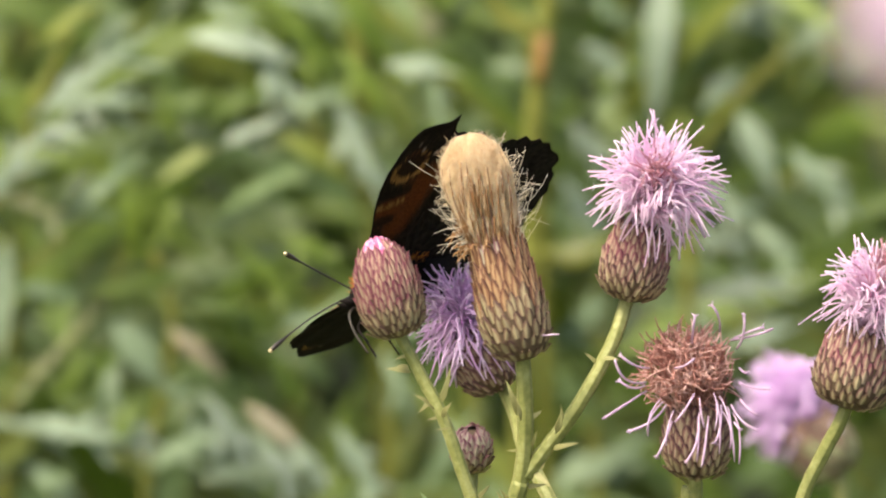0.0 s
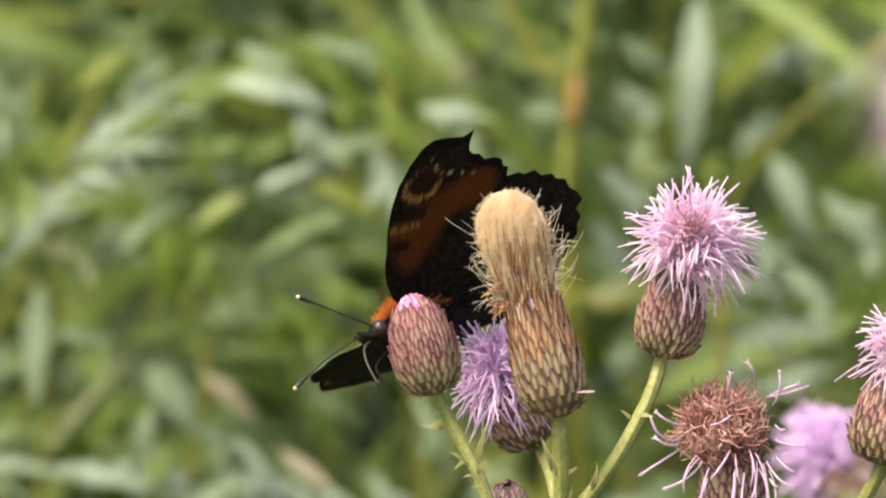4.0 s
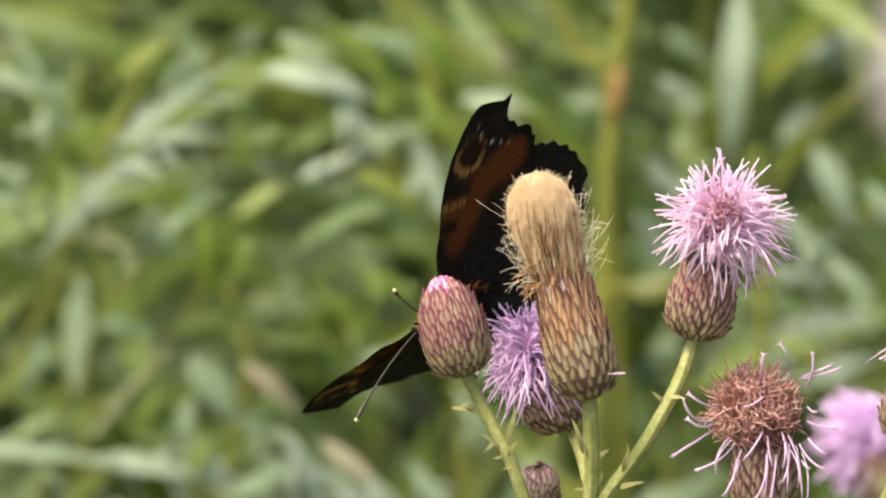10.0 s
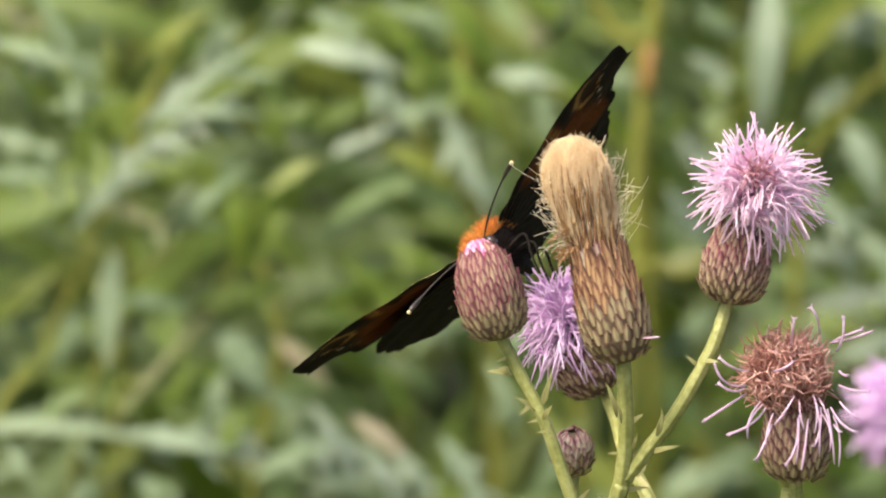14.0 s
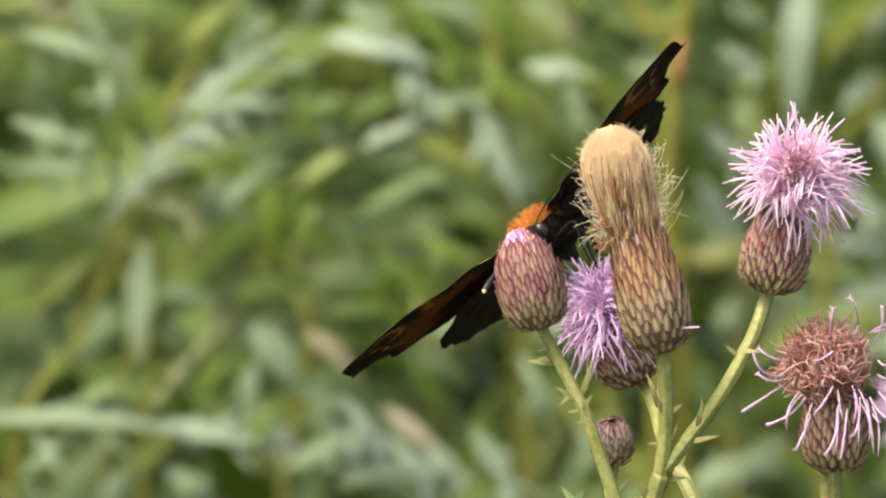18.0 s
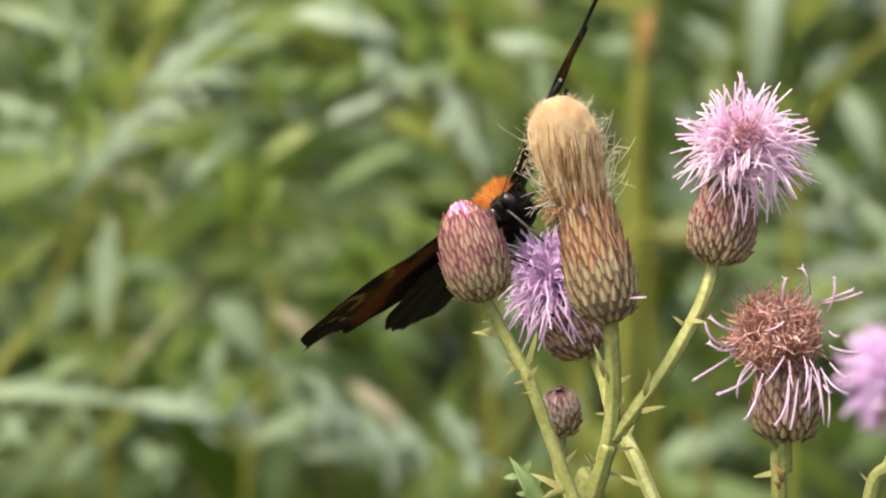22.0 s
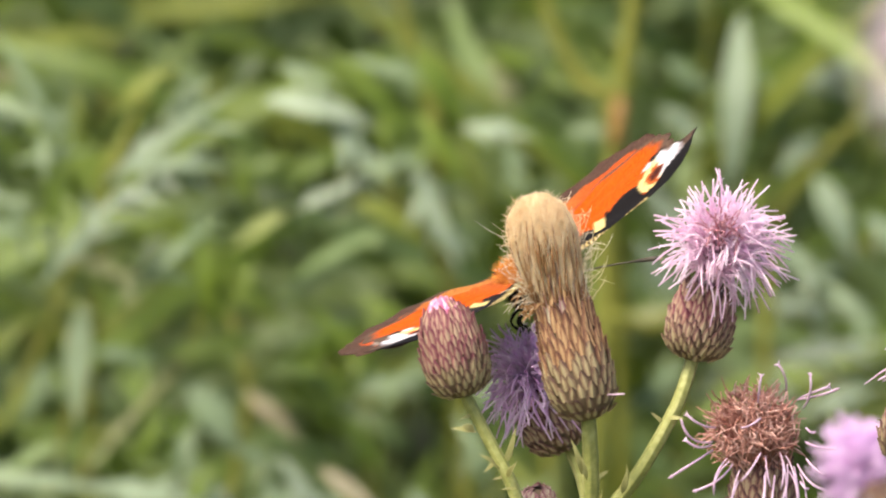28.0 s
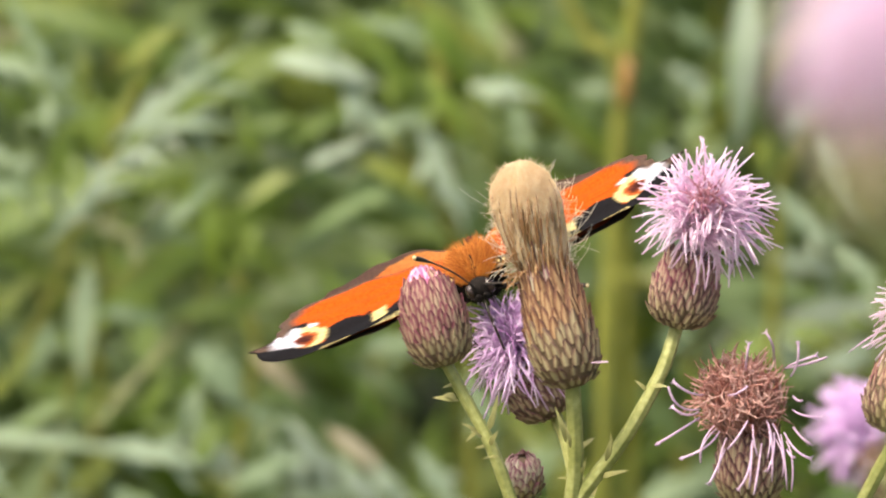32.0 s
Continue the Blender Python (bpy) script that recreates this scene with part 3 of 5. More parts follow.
    # short curls that make the crest woolly
    for i in range(1500):
        z = random.uniform(20.0, 26.8) * MM
        w = random.uniform(0, 6.283)
        o = Vector((math.cos(w), math.sin(w), 0.9 * max(0.0, z / MM - 22) / 4)).normalized()
        a = Vector((math.cos(w), math.sin(w), 0)) * cup_radius(core, z)[0] + Vector((0, 0, z)) + o * 0.1 * MM
        b = a + o * random.uniform(0.15, 0.6) * MM + Vector((random.gauss(0, 1), random.gauss(0, 1), random.gauss(0, 1))) * 0.3 * MM
        c = b + Vector((random.gauss(0, 1), random.gauss(0, 1), random.gauss(0, 1))) * 0.42 * MM
        g.tube([m @ p for p in bend(a, b, c, 4)], [0.024 * MM] * 4 + [0.012 * MM], 3, cap=False)
    tagged(part("down", g, DOWN, ob, "soft cream hairs"), kind="stuff")
    # slits between the tufts, where the dry seed stalks show
    g = Geo()
    for i in range(110):
        w = random.uniform(0, 6.283)
        z = random.uniform(12.0, 20.0) * MM
        tall = random.uniform(2.5, 6.5) * MM
        pts = [Vector((math.cos(w + 0.05 * k) * (cup_radius(core, z + tall * k / 4)[0] + 0.42 * MM), math.sin(w + 0.05 * k) * (cup_radius(core, z + tall * k / 4)[0] + 0.42 * MM), z + tall * k / 4)) for k in range(5)]
        g.tube([m @ p for p in pts], [0.04 * MM, 0.11 * MM, 0.13 * MM, 0.09 * MM, 0.03 * MM], 4)
    tagged(part("dry_chaff", g, CHAFF, ob, "brown strands between the tufts of down"), kind="stuff")
    across = m.inverted().to_3x3() @ Vector((1, 0, 0))
    edge = math.atan2(across.y, across.x)
    g = Geo()
    for i in range(190):
        w = edge + random.choice((0.0, math.pi)) + random.gauss(0, 0.4)
        z = random.triangular(12.5, 25, 15) * MM
        o, s = Vector((math.cos(w), math.sin(w), 0)), Vector((-math.sin(w), math.cos(w), 0))
        a = o * cup_radius(core, max(z, 14 * MM))[0] * 0.95 + Vector((0, 0, z))
        reach = random.uniform(1.0, 4.0) * MM
        b = a + o * reach * 0.7 + Vector((0, 0, random.uniform(-1.0, 2.2) * MM))
        c = b + (o * random.uniform(-0.6, 0.7) + s * random.uniform(-0.7, 0.7) + Vector((0, 0, random.uniform(-0.6, 1)))) * reach * 0.95
        g.tube([m @ p for p in bend(a, b, c, 7)], [0.024 * MM] * 7 + [0.015 * MM], 4)
    tagged(part("loose_hairs", g, DOWN_HAIR, ob, "stray curled pale hairs"), kind="stuff")
    g = Geo()
    for i in range(26):
        w = edge + math.pi + random.gauss(0, 0.45)
        z = random.uniform(14.0, 17.5) * MM
        o = Vector((math.cos(w), math.sin(w), 0))
        a = o * 3.4 * MM + Vector((0, 0, z))
        b = a + o * random.uniform(0.8, 1.6) * MM + Vector((0, 0, random.uniform(-0.2, 0.8) * MM))
        c = b + o * random.uniform(-0.3, 0.9) * MM + Vector((0, 0, random.uniform(-1.6, 0.4) * MM))
        g.tube([m @ p for p in bend(a, b, c, 5)], [0.11 * MM] * 5 + [0.05 * MM], 4)
    tagged(part("withered_threads", g, CHAFF, ob, "brown withered floret threads"), kind="stuff")
    for u, v, u2, v2 in ((1126, 647, 1145, 645),):
        a, b = spot(u - 12, v, 1.393), spot(u2, v2, 1.391)
        floret(ob, [a, a.lerp(b, 0.4), a.lerp(b, 0.7), b], 0.12 * MM, STYLE, "style")
    return ob


def open_bloom(name, label, top, ball, radius, foot_pts, cup_width, cup_height, cup_axis, facing, count=290, material=None, tones=None, prickles=3, stem_r=0.95, droop=0.25):
    ob = thing(name, label, "thistle flower")
    stalk(ob, [*foot_pts, top], 0.92 * stem_r * MM, 0.8 * stem_r * MM, prickles=prickles)
    axis = Vector(cup_axis).normalized()
    m = frame_at(top - axis * 0.3 * MM, axis)
    cup(ob, m, cup_profile(cup_width, cup_height), 10, 22, tones or [BRACT_OLIVE, BRACT_DARK, BRACT_PLUM, BRACT_DARK], 1.75 * MM, 0.88 * MM, flare=0.05)
    root = m @ Vector((0, 0, cup_height * 0.92))
    ball_of_florets(ob, root, ball, radius, count, material or FLORET, HEART if material is None else material, facing, droop=droop)
    return ob


def wilted_bloom():
    ob = thing("wilted_thistle", "withered brown thistle flower with drooping pale pink styles", "thistle flower")
    top = spot(1386, 893, 1.403)
    stalk(ob, [*reversed(down_to_ground(spot(1378, 1010, 1.405), (0.03, 0.02))), spot(1378, 1006, 1.405), spot(1386, 950, 1.404), top], 1.05 * MM, 0.85 * MM, prickles=3)
    axis = spot(1392, 700, 1.400) - top
    m = frame_at(top - axis.normalized() * 0.3 * MM, axis)
    cup(ob, m, cup_profile(7.5 * MM, 8.6 * MM, 0.8), 9, 20, [BRACT_OLIVE, BRACT_DARK, BRACT_DARK, BRACT_DARK], 2.0 * MM, 1.1 * MM)
    root, mid = m @ Vector((0, 0, 7.6 * MM)), spot(1371, 704, 1.399)
    for i in range(300):
        z = 1 - 2 * (i + 0.5) / 300
        w = i * 2.39996
        d = Vector((math.sqrt(1 - z * z) * math.cos(w), math.sqrt(1 - z * z) * math.sin(w), z))
        if d.z < -0.75:
            continue
        end = mid + Vector((d.x * 5.9, d.y * 5.7, d.z * (5.4 if d.z > 0 else 6.2))) * MM * random.uniform(0.72, 1.06)
        start = root + Vector((d.x, d.y, 0)) * random.uniform(0.5, 3.0) * MM
        via = root.lerp(mid, 0.8) + d * 3.6 * MM + Vector((random.uniform(-1, 1), random.uniform(-1, 1), random.uniform(-1, 1))) * 1.0 * MM
        pts = bend(start, via, end, 6)
        for k in (4, 5, 6):
            pts[k] += Vector((random.uniform(-1, 1), random.uniform(-1, 1), random.uniform(-1, 1))) * (0.4 + 0.25 * (k - 4)) * MM
        floret(ob, pts, 0.095 * MM * random.uniform(0.8, 1.2), WITHER)
    # the matted inner florets
    g = Geo()
    for i in range(700):
        d = Vector((random.gauss(0, 1), random.gauss(0, 1), random.gauss(0, 1))).normalized()
        if d.z < -0.8:
            continue
        a = mid + Vector((d.x * 5.9, d.y * 5.7, d.z * 5.4)) * MM * random.uniform(0.45, 0.8)
        b = a + (d * random.uniform(0.4, 1.0) + Vector((random.gauss(0, 1), random.gauss(0, 1), random.gauss(0, 1))) * 0.5) * MM
        c = b + (d * random.uniform(0.0, 0.7) + Vector((random.gauss(0, 1), random.gauss(0, 1), random.gauss(0, 1))) * 0.7) * MM
        g.tube(bend(a, b, c, 4), [0.085 * MM] * 4 + [0.05 * MM], 4, cap=False)
    tagged(part("matted_mass", g, WITHER, ob, "matted brown florets"), kind="stuff")
    # long styles that curl out of the head
    for u0, v0, u1, v1, u2, v2 in ((1305, 705, 1275, 705, 1252, 680), (1300, 730, 1255, 740, 1244, 690), (1298, 735, 1275, 750, 1250, 725),
                                   (1300, 745, 1270, 765, 1222, 795), (1335, 770, 1315, 805, 1265, 818), (1345, 800, 1335, 830, 1317, 865),
                                   (1392, 790, 1395, 845, 1368, 873), (1410, 790, 1405, 840, 1398, 880),
                                   (1432, 770, 1436, 810, 1420, 840), (1450, 770, 1470, 810, 1500, 815), (1465, 730, 1480, 742, 1520, 742),
                                   (1450, 655, 1490, 650, 1524, 635), (1455, 652, 1480, 640, 1508, 632), (1460, 670, 1478, 650, 1472, 607),
                                   (1430, 640, 1432, 610, 1414, 592), (1380, 660, 1382, 640, 1386, 610)):
        pts = bend(spot(u0, v0, 1.395), spot(u1, v1, 1.391), spot(u2, v2, 1.392), 8)
        floret(ob, pts, 0.145 * MM, STYLE, "style", fork=0.0006)
    rnd = random.Random(17)
    for i in range(11):
        u = rnd.uniform(1318, 1462)
        out = (u - 1390) * rnd.uniform(0.1, 0.7)
        v = 770 + rnd.uniform(-25, 15)
        pts = bend(spot(u, v, 1.394), spot(u + out * 0.8, v + 30, 1.3905), spot(u + out + rnd.uniform(-14, 14), v + rnd.uniform(45, 100), 1.392), 7)
        floret(ob, pts, 0.105 * MM, STYLE, "style")
    for u0, v0, u1, v1 in ((1350, 705, 1385, 688), (1385, 750, 1350, 800), (1466, 760, 1500, 790), (1455, 800, 1470, 813), (1465, 705, 1482, 712)):
        pts = bend(spot(u0, v0, 1.393), spot((u0 + u1) / 2, (v0 + v1) / 2 + 8, 1.390), spot(u1, v1, 1.391), 6)
        floret(ob, pts, 0.145 * MM, STYLE, "style")
    return ob


def small_bud():
    ob = thing("small_thistle_bud", "small round grey-purple thistle bud with dark scale tips", "thistle bud")
    top = spot(992, 885, 1.408)
    stalk(ob, [spot(1015, 1010, 1.402), spot(990, 950, 1.406), top], 0.7 * MM, 0.75 * MM, prickles=2)
    m = frame_at(top, spot(990, 808, 1.405) - top)
    prof = [(0.9 * MM, 0), (1.8 * MM, 0.7 * MM), (2.25 * MM, 2.0 * MM), (2.2 * MM, 3.4 * MM), (1.7 * MM, 4.6 * MM), (0.9 * MM, 5.2 * MM), (0.15 * MM, 5.4 * MM)]
    cup(ob, m, prof, 7, 14, [BRACT_OLIVE, BRACT_PALE, BRACT_PALE], 1.6 * MM, 0.95 * MM)
    return ob


def thistle_leaf(parent, a, b, width, material, teeth=5):
    """A lobed, prickly thistle leaf."""
    g = Geo().leaf(a, b, width, (0.1, -1, 0.4), 0.1, 0.3, 10)
    t = (Vector(b) - Vector(a))
    side = t.cross(Vector((0, 1, 0))).normalized()
    for i in range(teeth):
        s = (i + 0.8) / (teeth + 1)
        for k in (-1, 1):
            p = Vector(a) + t * s
            g.leaf(p, p + side * k * width * random.uniform(0.7, 1.1) + t.normalized() * width * 0.5, width * 0.4, (0, -1, 0.3), 0.1, 0.2, 4)
    return part("leaf", g, material, parent)


def main_stem():
    ob = thing("thistle_plant", "tall ribbed yellow-green thistle stem with prickly leaves", "thistle")
    low = spot(1036, 1040, 1.404)
    stalk(ob, [*reversed(down_to_ground(low)), low, spot(1048, 1004, 1.402), spot(1078, 905, 1.400)], 1.8 * MM, 0.95 * MM, prickles=6)
    thistle_leaf(ob, spot(975, 1050, 1.41), spot(900, 925, 1.412), 2.2 * MM, LEAF_MID, 3)
    for i in range(7):
        p = GROUND @ (VIEW @ low).lerp(Vector((0.0, 0.02, 0.0)), 0.2 + i * 0.1)
        w = i * 2.4
        thistle_leaf(ob, p, p + Vector((math.cos(w) * 0.08, math.sin(w) * 0.07 + 0.02, 0.03)), 16 * MM, LEAF_GREEN)
    return ob


def leaflets(parent, rows, d):
    """Small pale bracts that stand off a stalk: rows of (u, v, u, v, width)."""
    for u0, v0, u1, v1, w in rows:
        g = Geo().leaf(spot(u0, v0, d), spot(u1, v1, d - 0.001), w * d / LENS, (0.2, -1, 0.3), 0.12, 0.3, 6)
        part("leaflet", g, PRICKLE, parent)


PLANTS = {}
main_stem()
PLANTS["bud"] = closed_bud()
seed = seed_head()
bloom = open_bloom("pink_thistle_bloom", "open pink thistle flower with a reddish middle", spot(1266, 580, 1.399), spot(1318, 362, 1.394), 8.25 * MM,
           [spot(1085, 895, 1.400), spot(1120, 850, 1.399), spot(1180, 770, 1.398), spot(1240, 660, 1.398)], 7.6 * MM, 8.6 * MM,
           (0.22, -0.12, 1.0), (0.0, -0.95, 0.25), 440, droop=0.2)
open_bloom("violet_thistle_bloom", "violet thistle flower on which the butterfly feeds", spot(1045, 736, 1.427), spot(973, 600, 1.4235), 7.6 * MM,
           [spot(1160, 1010, 1.410), spot(1125, 930, 1.414), spot(1085, 850, 1.418), spot(1068, 790, 1.423)], 8.0 * MM, 7.5 * MM,
           (-0.5, -0.1, 0.85), (0.1, -0.6, 0.75), 300, VIOLET, [BRACT_DARK])
leaflets(PLANTS["bud"], ((884, 712, 838, 706, 11), (880, 708, 858, 700, 12), (936, 790, 955, 765, 9), (938, 792, 950, 776, 7), (918, 770, 888, 752, 8), (925, 778, 905, 766, 6), (955, 812, 925, 815, 5)), 1.395)
leaflets(bloom, ((1140, 822, 1150, 778, 12), (1150, 800, 1148, 770, 6), (1222, 688, 1252, 690, 8)), 1.396)
leaflets(seed, ((1070, 790, 1050, 725, 10), (1078, 800, 1068, 755, 7), (1096, 845, 1106, 815, 6)), 1.394)
PLANTS["wilted"] = wilted_bloom()
leaf = Geo().leaf(spot(1382, 975, 1.401), spot(1368, 940, 1.400), 14 * 1.4 / LENS, (0.3, -1, 0.2), 0.2, 0.5, 6).leaf(spot(1378, 985, 1.401), spot(1364, 968, 1.400), 10 * 1.4 / LENS, (0.3, -1, 0.2), 0.2, 0.5, 5)
part("withered_leaf", leaf, CHAFF, PLANTS["wilted"], "shrivelled brown leaf")
small_bud()
# the neighbours beyond the wilted flower
low = spot(1536, 1095, 1.403)
open_bloom("fading_thistle_bloom", "fading pink thistle flower with a brownish middle on a leaning stalk", spot(1655, 770, 1.400), spot(1708, 560, 1.397), 7.6 * MM,
           [*reversed(down_to_ground(low, (0.02, 0.03))), low, spot(1577, 935, 1.402), spot(1614, 855, 1.401), spot(1642, 803, 1.400)], 9.4 * MM, 9.2 * MM,
           (0.25, -0.1, 1.0), (0.2, -0.7, 0.7), 320)


def soft_bloom(label, top, ball, radius, low, cup_axis, material):
    """A flower that stays far from the plane of the others."""
    ob = thing("distant_thistle_bloom", label, "thistle flower")
    stalk(ob, [*reversed(down_to_ground(low, (0.02, 0.01))), low, top], 1.8 * MM, 1.0 * MM, ridges=False)
    axis = Vector(cup_axis).normalized()
    m = frame_at(top - axis * 0.3 * MM, axis)
    cup(ob, m, cup_profile(9 * MM, 9 * MM), 7, 14, [BRACT_GREEN, BRACT_DARK], 2.4 * MM, 1.5 * MM)
    ball_of_florets(ob, m @ Vector((0, 0, 8 * MM)), ball, radius, 260, material, HEART, (0, -0.7, 0.7), 0.0002, blurred=True)
    return ob


soft_bloom("pink thistle flower beyond the withered one", spot(1642, 890, 1.67), spot(1565, 755, 1.67), 8.2 * MM, spot(1655, 1000, 1.67), (-0.5, -0.2, 0.8), ROSE)
soft_bloom("pink thistle flower close before the lens", Vector((37.0, -685, 2.2)) * MM, Vector((35.6, -687, 14.5)) * MM, 7.0 * MM, Vector((39.0, -683, -38)) * MM, (-0.1, -0.05, 1.0), PALE_FLORET)


# ---- the growth behind ----
# k carries deep shade in its leaf colour, e a lighter shade
TONES = {"p": LEAF_PALE, "q": LEAF_GREY, "m": LEAF_MID, "g": LEAF_GREEN, "e": LEAF_SHADED, "v": LEAF_VIVID, "y": LEAF_LIME, "b": LEAF_FADED, "d": LEAF_DRY, "k": LEAF_DEEP_SHADE}


def herb(label, stems, leaves, d):
    """A leafy herb: stems as rows of (width, u, v, u, v, ...), leaves as rows of (tone, u, v, u, v, width, nearer)."""
    ob = thing("leafy_herb", label, "herb")
    unit = d / LENS
    for row in stems:
        w, pts = row[0], [spot(row[i], row[i + 1], d + 0.01) for i in range(1, len(row), 2)]
        pts = [*reversed(down_to_ground(pts[0], (0.0, 0.05))), *pts]
        stalk(ob, pts, w * unit * 0.55, w * unit * 0.4, material=HERB_STEM, ridges=False)
    return foliage(ob, leaves, d)


def foliage(ob, leaves, d):
    """Leaves of a herb, as rows of (tone, u, v, u, v, width, nearer); the longer ones have narrow side lobes."""
    unit = d / LENS
    for tone, u0, v0, u1, v1, w, near in leaves:
        a, b = spot(u0 - (u1 - u0) * 0.16, v0 - (v1 - v0) * 0.16, d), spot(u1 + (u1 - u0) * 0.2, v1 + (v1 - v0) * 0.2, d - near)
        face = Vector((random.uniform(-0.3, 0.3), -1, random.uniform(0.2, 0.6)))
        lobed = tone in "pqmgb" and w < 75
        g = Geo().leaf(a, b, w * (0.52 if lobed else 0.68) * unit, face, random.uniform(0.05, 0.14), 0.3, 10)
        if lobed:
            along, side = b - a, (b - a).cross(face).normalized()
            for k in (-1, 1):
                for s in (random.uniform(0.2, 0.35), random.uniform(0.45, 0.65)):
                    p = a + along * s
                    tip = p + along * random.uniform(0.18, 0.34) + side * k * along.length * random.uniform(0.14, 0.26) + Vector((0, random.uniform(-0.004, 0.004), 0))
                    g.leaf(p, tip, w * random.uniform(0.24, 0.36) * unit, face, 0.06, 0.25, 6)
        part("leaf", g, TONES[tone], ob)
    return ob


herb("pale narrow-leaved herb with a yellow-green stem", [(18, -60, 900, 20, 690, 95, 570, 150, 430, 215, 290, 250, 195, 290, 110), (12, 180, 780, 240, 710, 330, 620)], [
      ("p", 114, 433, 236, 295, 50, 0), ("p", 209, 318, 319, 265, 46, 0), ("p", 236, 255, 426, 118, 54, 0), ("p", 244, 248, 422, 243, 42, 0), ("q", -46, 351, 109, 359, 50, 0),
      ("q", -46, 273, 69, 318, 44, 0), ("q", 34, 23, 136, 223, 48, 0), ("q", -26, 118, 134, 173, 60, 0), ("q", 69, 228, 179, 213, 36, 0), ("g", 146, 208, 122, 353, 66, 0),
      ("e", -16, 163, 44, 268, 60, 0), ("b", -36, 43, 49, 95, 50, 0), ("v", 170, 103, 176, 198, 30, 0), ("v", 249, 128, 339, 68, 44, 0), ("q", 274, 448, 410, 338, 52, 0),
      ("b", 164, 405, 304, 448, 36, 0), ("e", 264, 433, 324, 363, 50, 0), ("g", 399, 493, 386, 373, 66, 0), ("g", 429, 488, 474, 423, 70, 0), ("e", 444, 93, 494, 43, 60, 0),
      ("v", 204, 273, 254, 173, 30, 0), ("q", 324, 153, 394, 93, 50, 0), ("g", 274, 183, 304, 113, 40, 0)], 1.87)
herb("arching herb with broad pale leaves and fresh green tips", [(24, 860, 1000, 845, 520, 790, 380, 700, 260, 640, 190), (22, 815, 300, 790, 110, 745, -30, 720, -120)], [
      ("y", 460, 371, 566, 303, 38, 0), ("p", 549, 318, 674, 269, 40, 0), ("v", 664, 301, 786, 378, 56, 0), ("p", 519, 125, 664, 161, 78, 0), ("p", 614, 138, 696, 268, 60, 0),
      ("p", 766, 245, 832, 400, 70, 0), ("q", 674, 248, 774, 223, 50, 0), ("g", 642, 53, 756, 205, 56, 0), ("g", 530, 268, 642, 213, 66, 0), ("g", 474, 248, 549, 228, 50, 0),
      ("m", 574, 425, 726, 351, 60, 0), ("q", 664, 51, 786, 95, 38, 0), ("v", 842, 183, 904, 333, 32, 0), ("p", 849, 171, 964, 185, 46, 0), ("q", 929, 193, 949, 283, 46, 0),
      ("b", 899, 53, 939, 133, 46, 0), ("g", 774, 43, 842, 163, 76, 0), ("g", 774, 153, 854, 273, 56, 0), ("e", 959, 113, 989, 43, 50, 0), ("q", 534, 63, 614, 93, 50, 0),
      ("e", 474, 283, 574, 303, 50, 0), ("g", 474, 313, 444, 213, 40, 0), ("e", 614, 333, 674, 313, 40, 0)], 1.9)
tall = herb("tall yellow-green stem with a reddish joint and pale leaves", [(40, 1085, 980, 1100, 420, 1124, 150, 1150, -40, 1165, -150), (28, 1112, 170, 1060, 90, 1005, -20, 980, -110), (22, 1080, 560, 1190, 520, 1260, 470)], [], 1.94)
part("joint", Geo().tube([spot(1118, 202, 1.948), spot(1121, 175, 1.948), spot(1125, 145, 1.948), spot(1128, 118, 1.948)], [1.02 * MM, 1.12 * MM, 1.14 * MM, 1.04 * MM], 10), RED_NODE, tall, "reddish stretch of the stem")
herb("leaning herb with grey-green leaves", [(26, 1380, 980, 1390, 420, 1440, 270, 1570, 140, 1700, 40)], [
      ("p", 1338, 3, 1320, 258, 84, 0), ("q", 1044, 175, 1134, 185, 38, 0), ("p", 1204, 138, 1269, 183, 56, 0), ("p", 1479, 268, 1530, 383, 80, 0), ("p", 1164, 378, 1222, 465, 62, 0),
      ("p", 1414, 103, 1554, 68, 60, 0), ("q", 1214, 53, 1274, 103, 56, 0), ("p", 1184, 283, 1244, 363, 60, 0), ("p", 1394, 363, 1494, 453, 60, 0), ("p", 1414, 243, 1474, 183, 50, 0),
      ("q", 1564, 153, 1654, 93, 70, 0), ("p", 1574, 333, 1674, 433, 70, 0), ("q", 1374, 73, 1404, 163, 50, 0), ("q", 1494, 453, 1574, 533, 60, 0)], 1.96)
herb("low herb with a dry beige leaf among grey-green ones", [(22, 420, 1000, 450, 760, 470, 620, 430, 480)], [
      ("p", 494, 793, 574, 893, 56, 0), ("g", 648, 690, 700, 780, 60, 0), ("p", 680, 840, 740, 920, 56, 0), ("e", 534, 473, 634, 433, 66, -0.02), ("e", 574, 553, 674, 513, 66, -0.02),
      ("d", 476, 646, 550, 714, 48, 0), ("d", 608, 782, 695, 855, 46, 0), ("q", 650, 640, 790, 614, 46, 0), ("p", 350, 800, 450, 850, 64, 0), ("q", 842, 690, 890, 810, 48, 0), ("p", 765, 825, 835, 938, 62, 0), ("p", 534, 768, 614, 903, 56, 0),
      ("g", 534, 593, 634, 633, 60, 0), ("g", 594, 503, 694, 593, 60, 0), ("p", 614, 833, 694, 933, 60, 0), ("q", 444, 733, 544, 793, 50, 0), ("q", 534, 903, 674, 883, 60, 0),
      ("g", 674, 473, 764, 533, 50, 0), ("e", 674, 673, 744, 733, 70, 0), ("g", 614, 653, 694, 593, 50, 0), ("q", 879, 653, 934, 593, 50, 0)], 1.9)
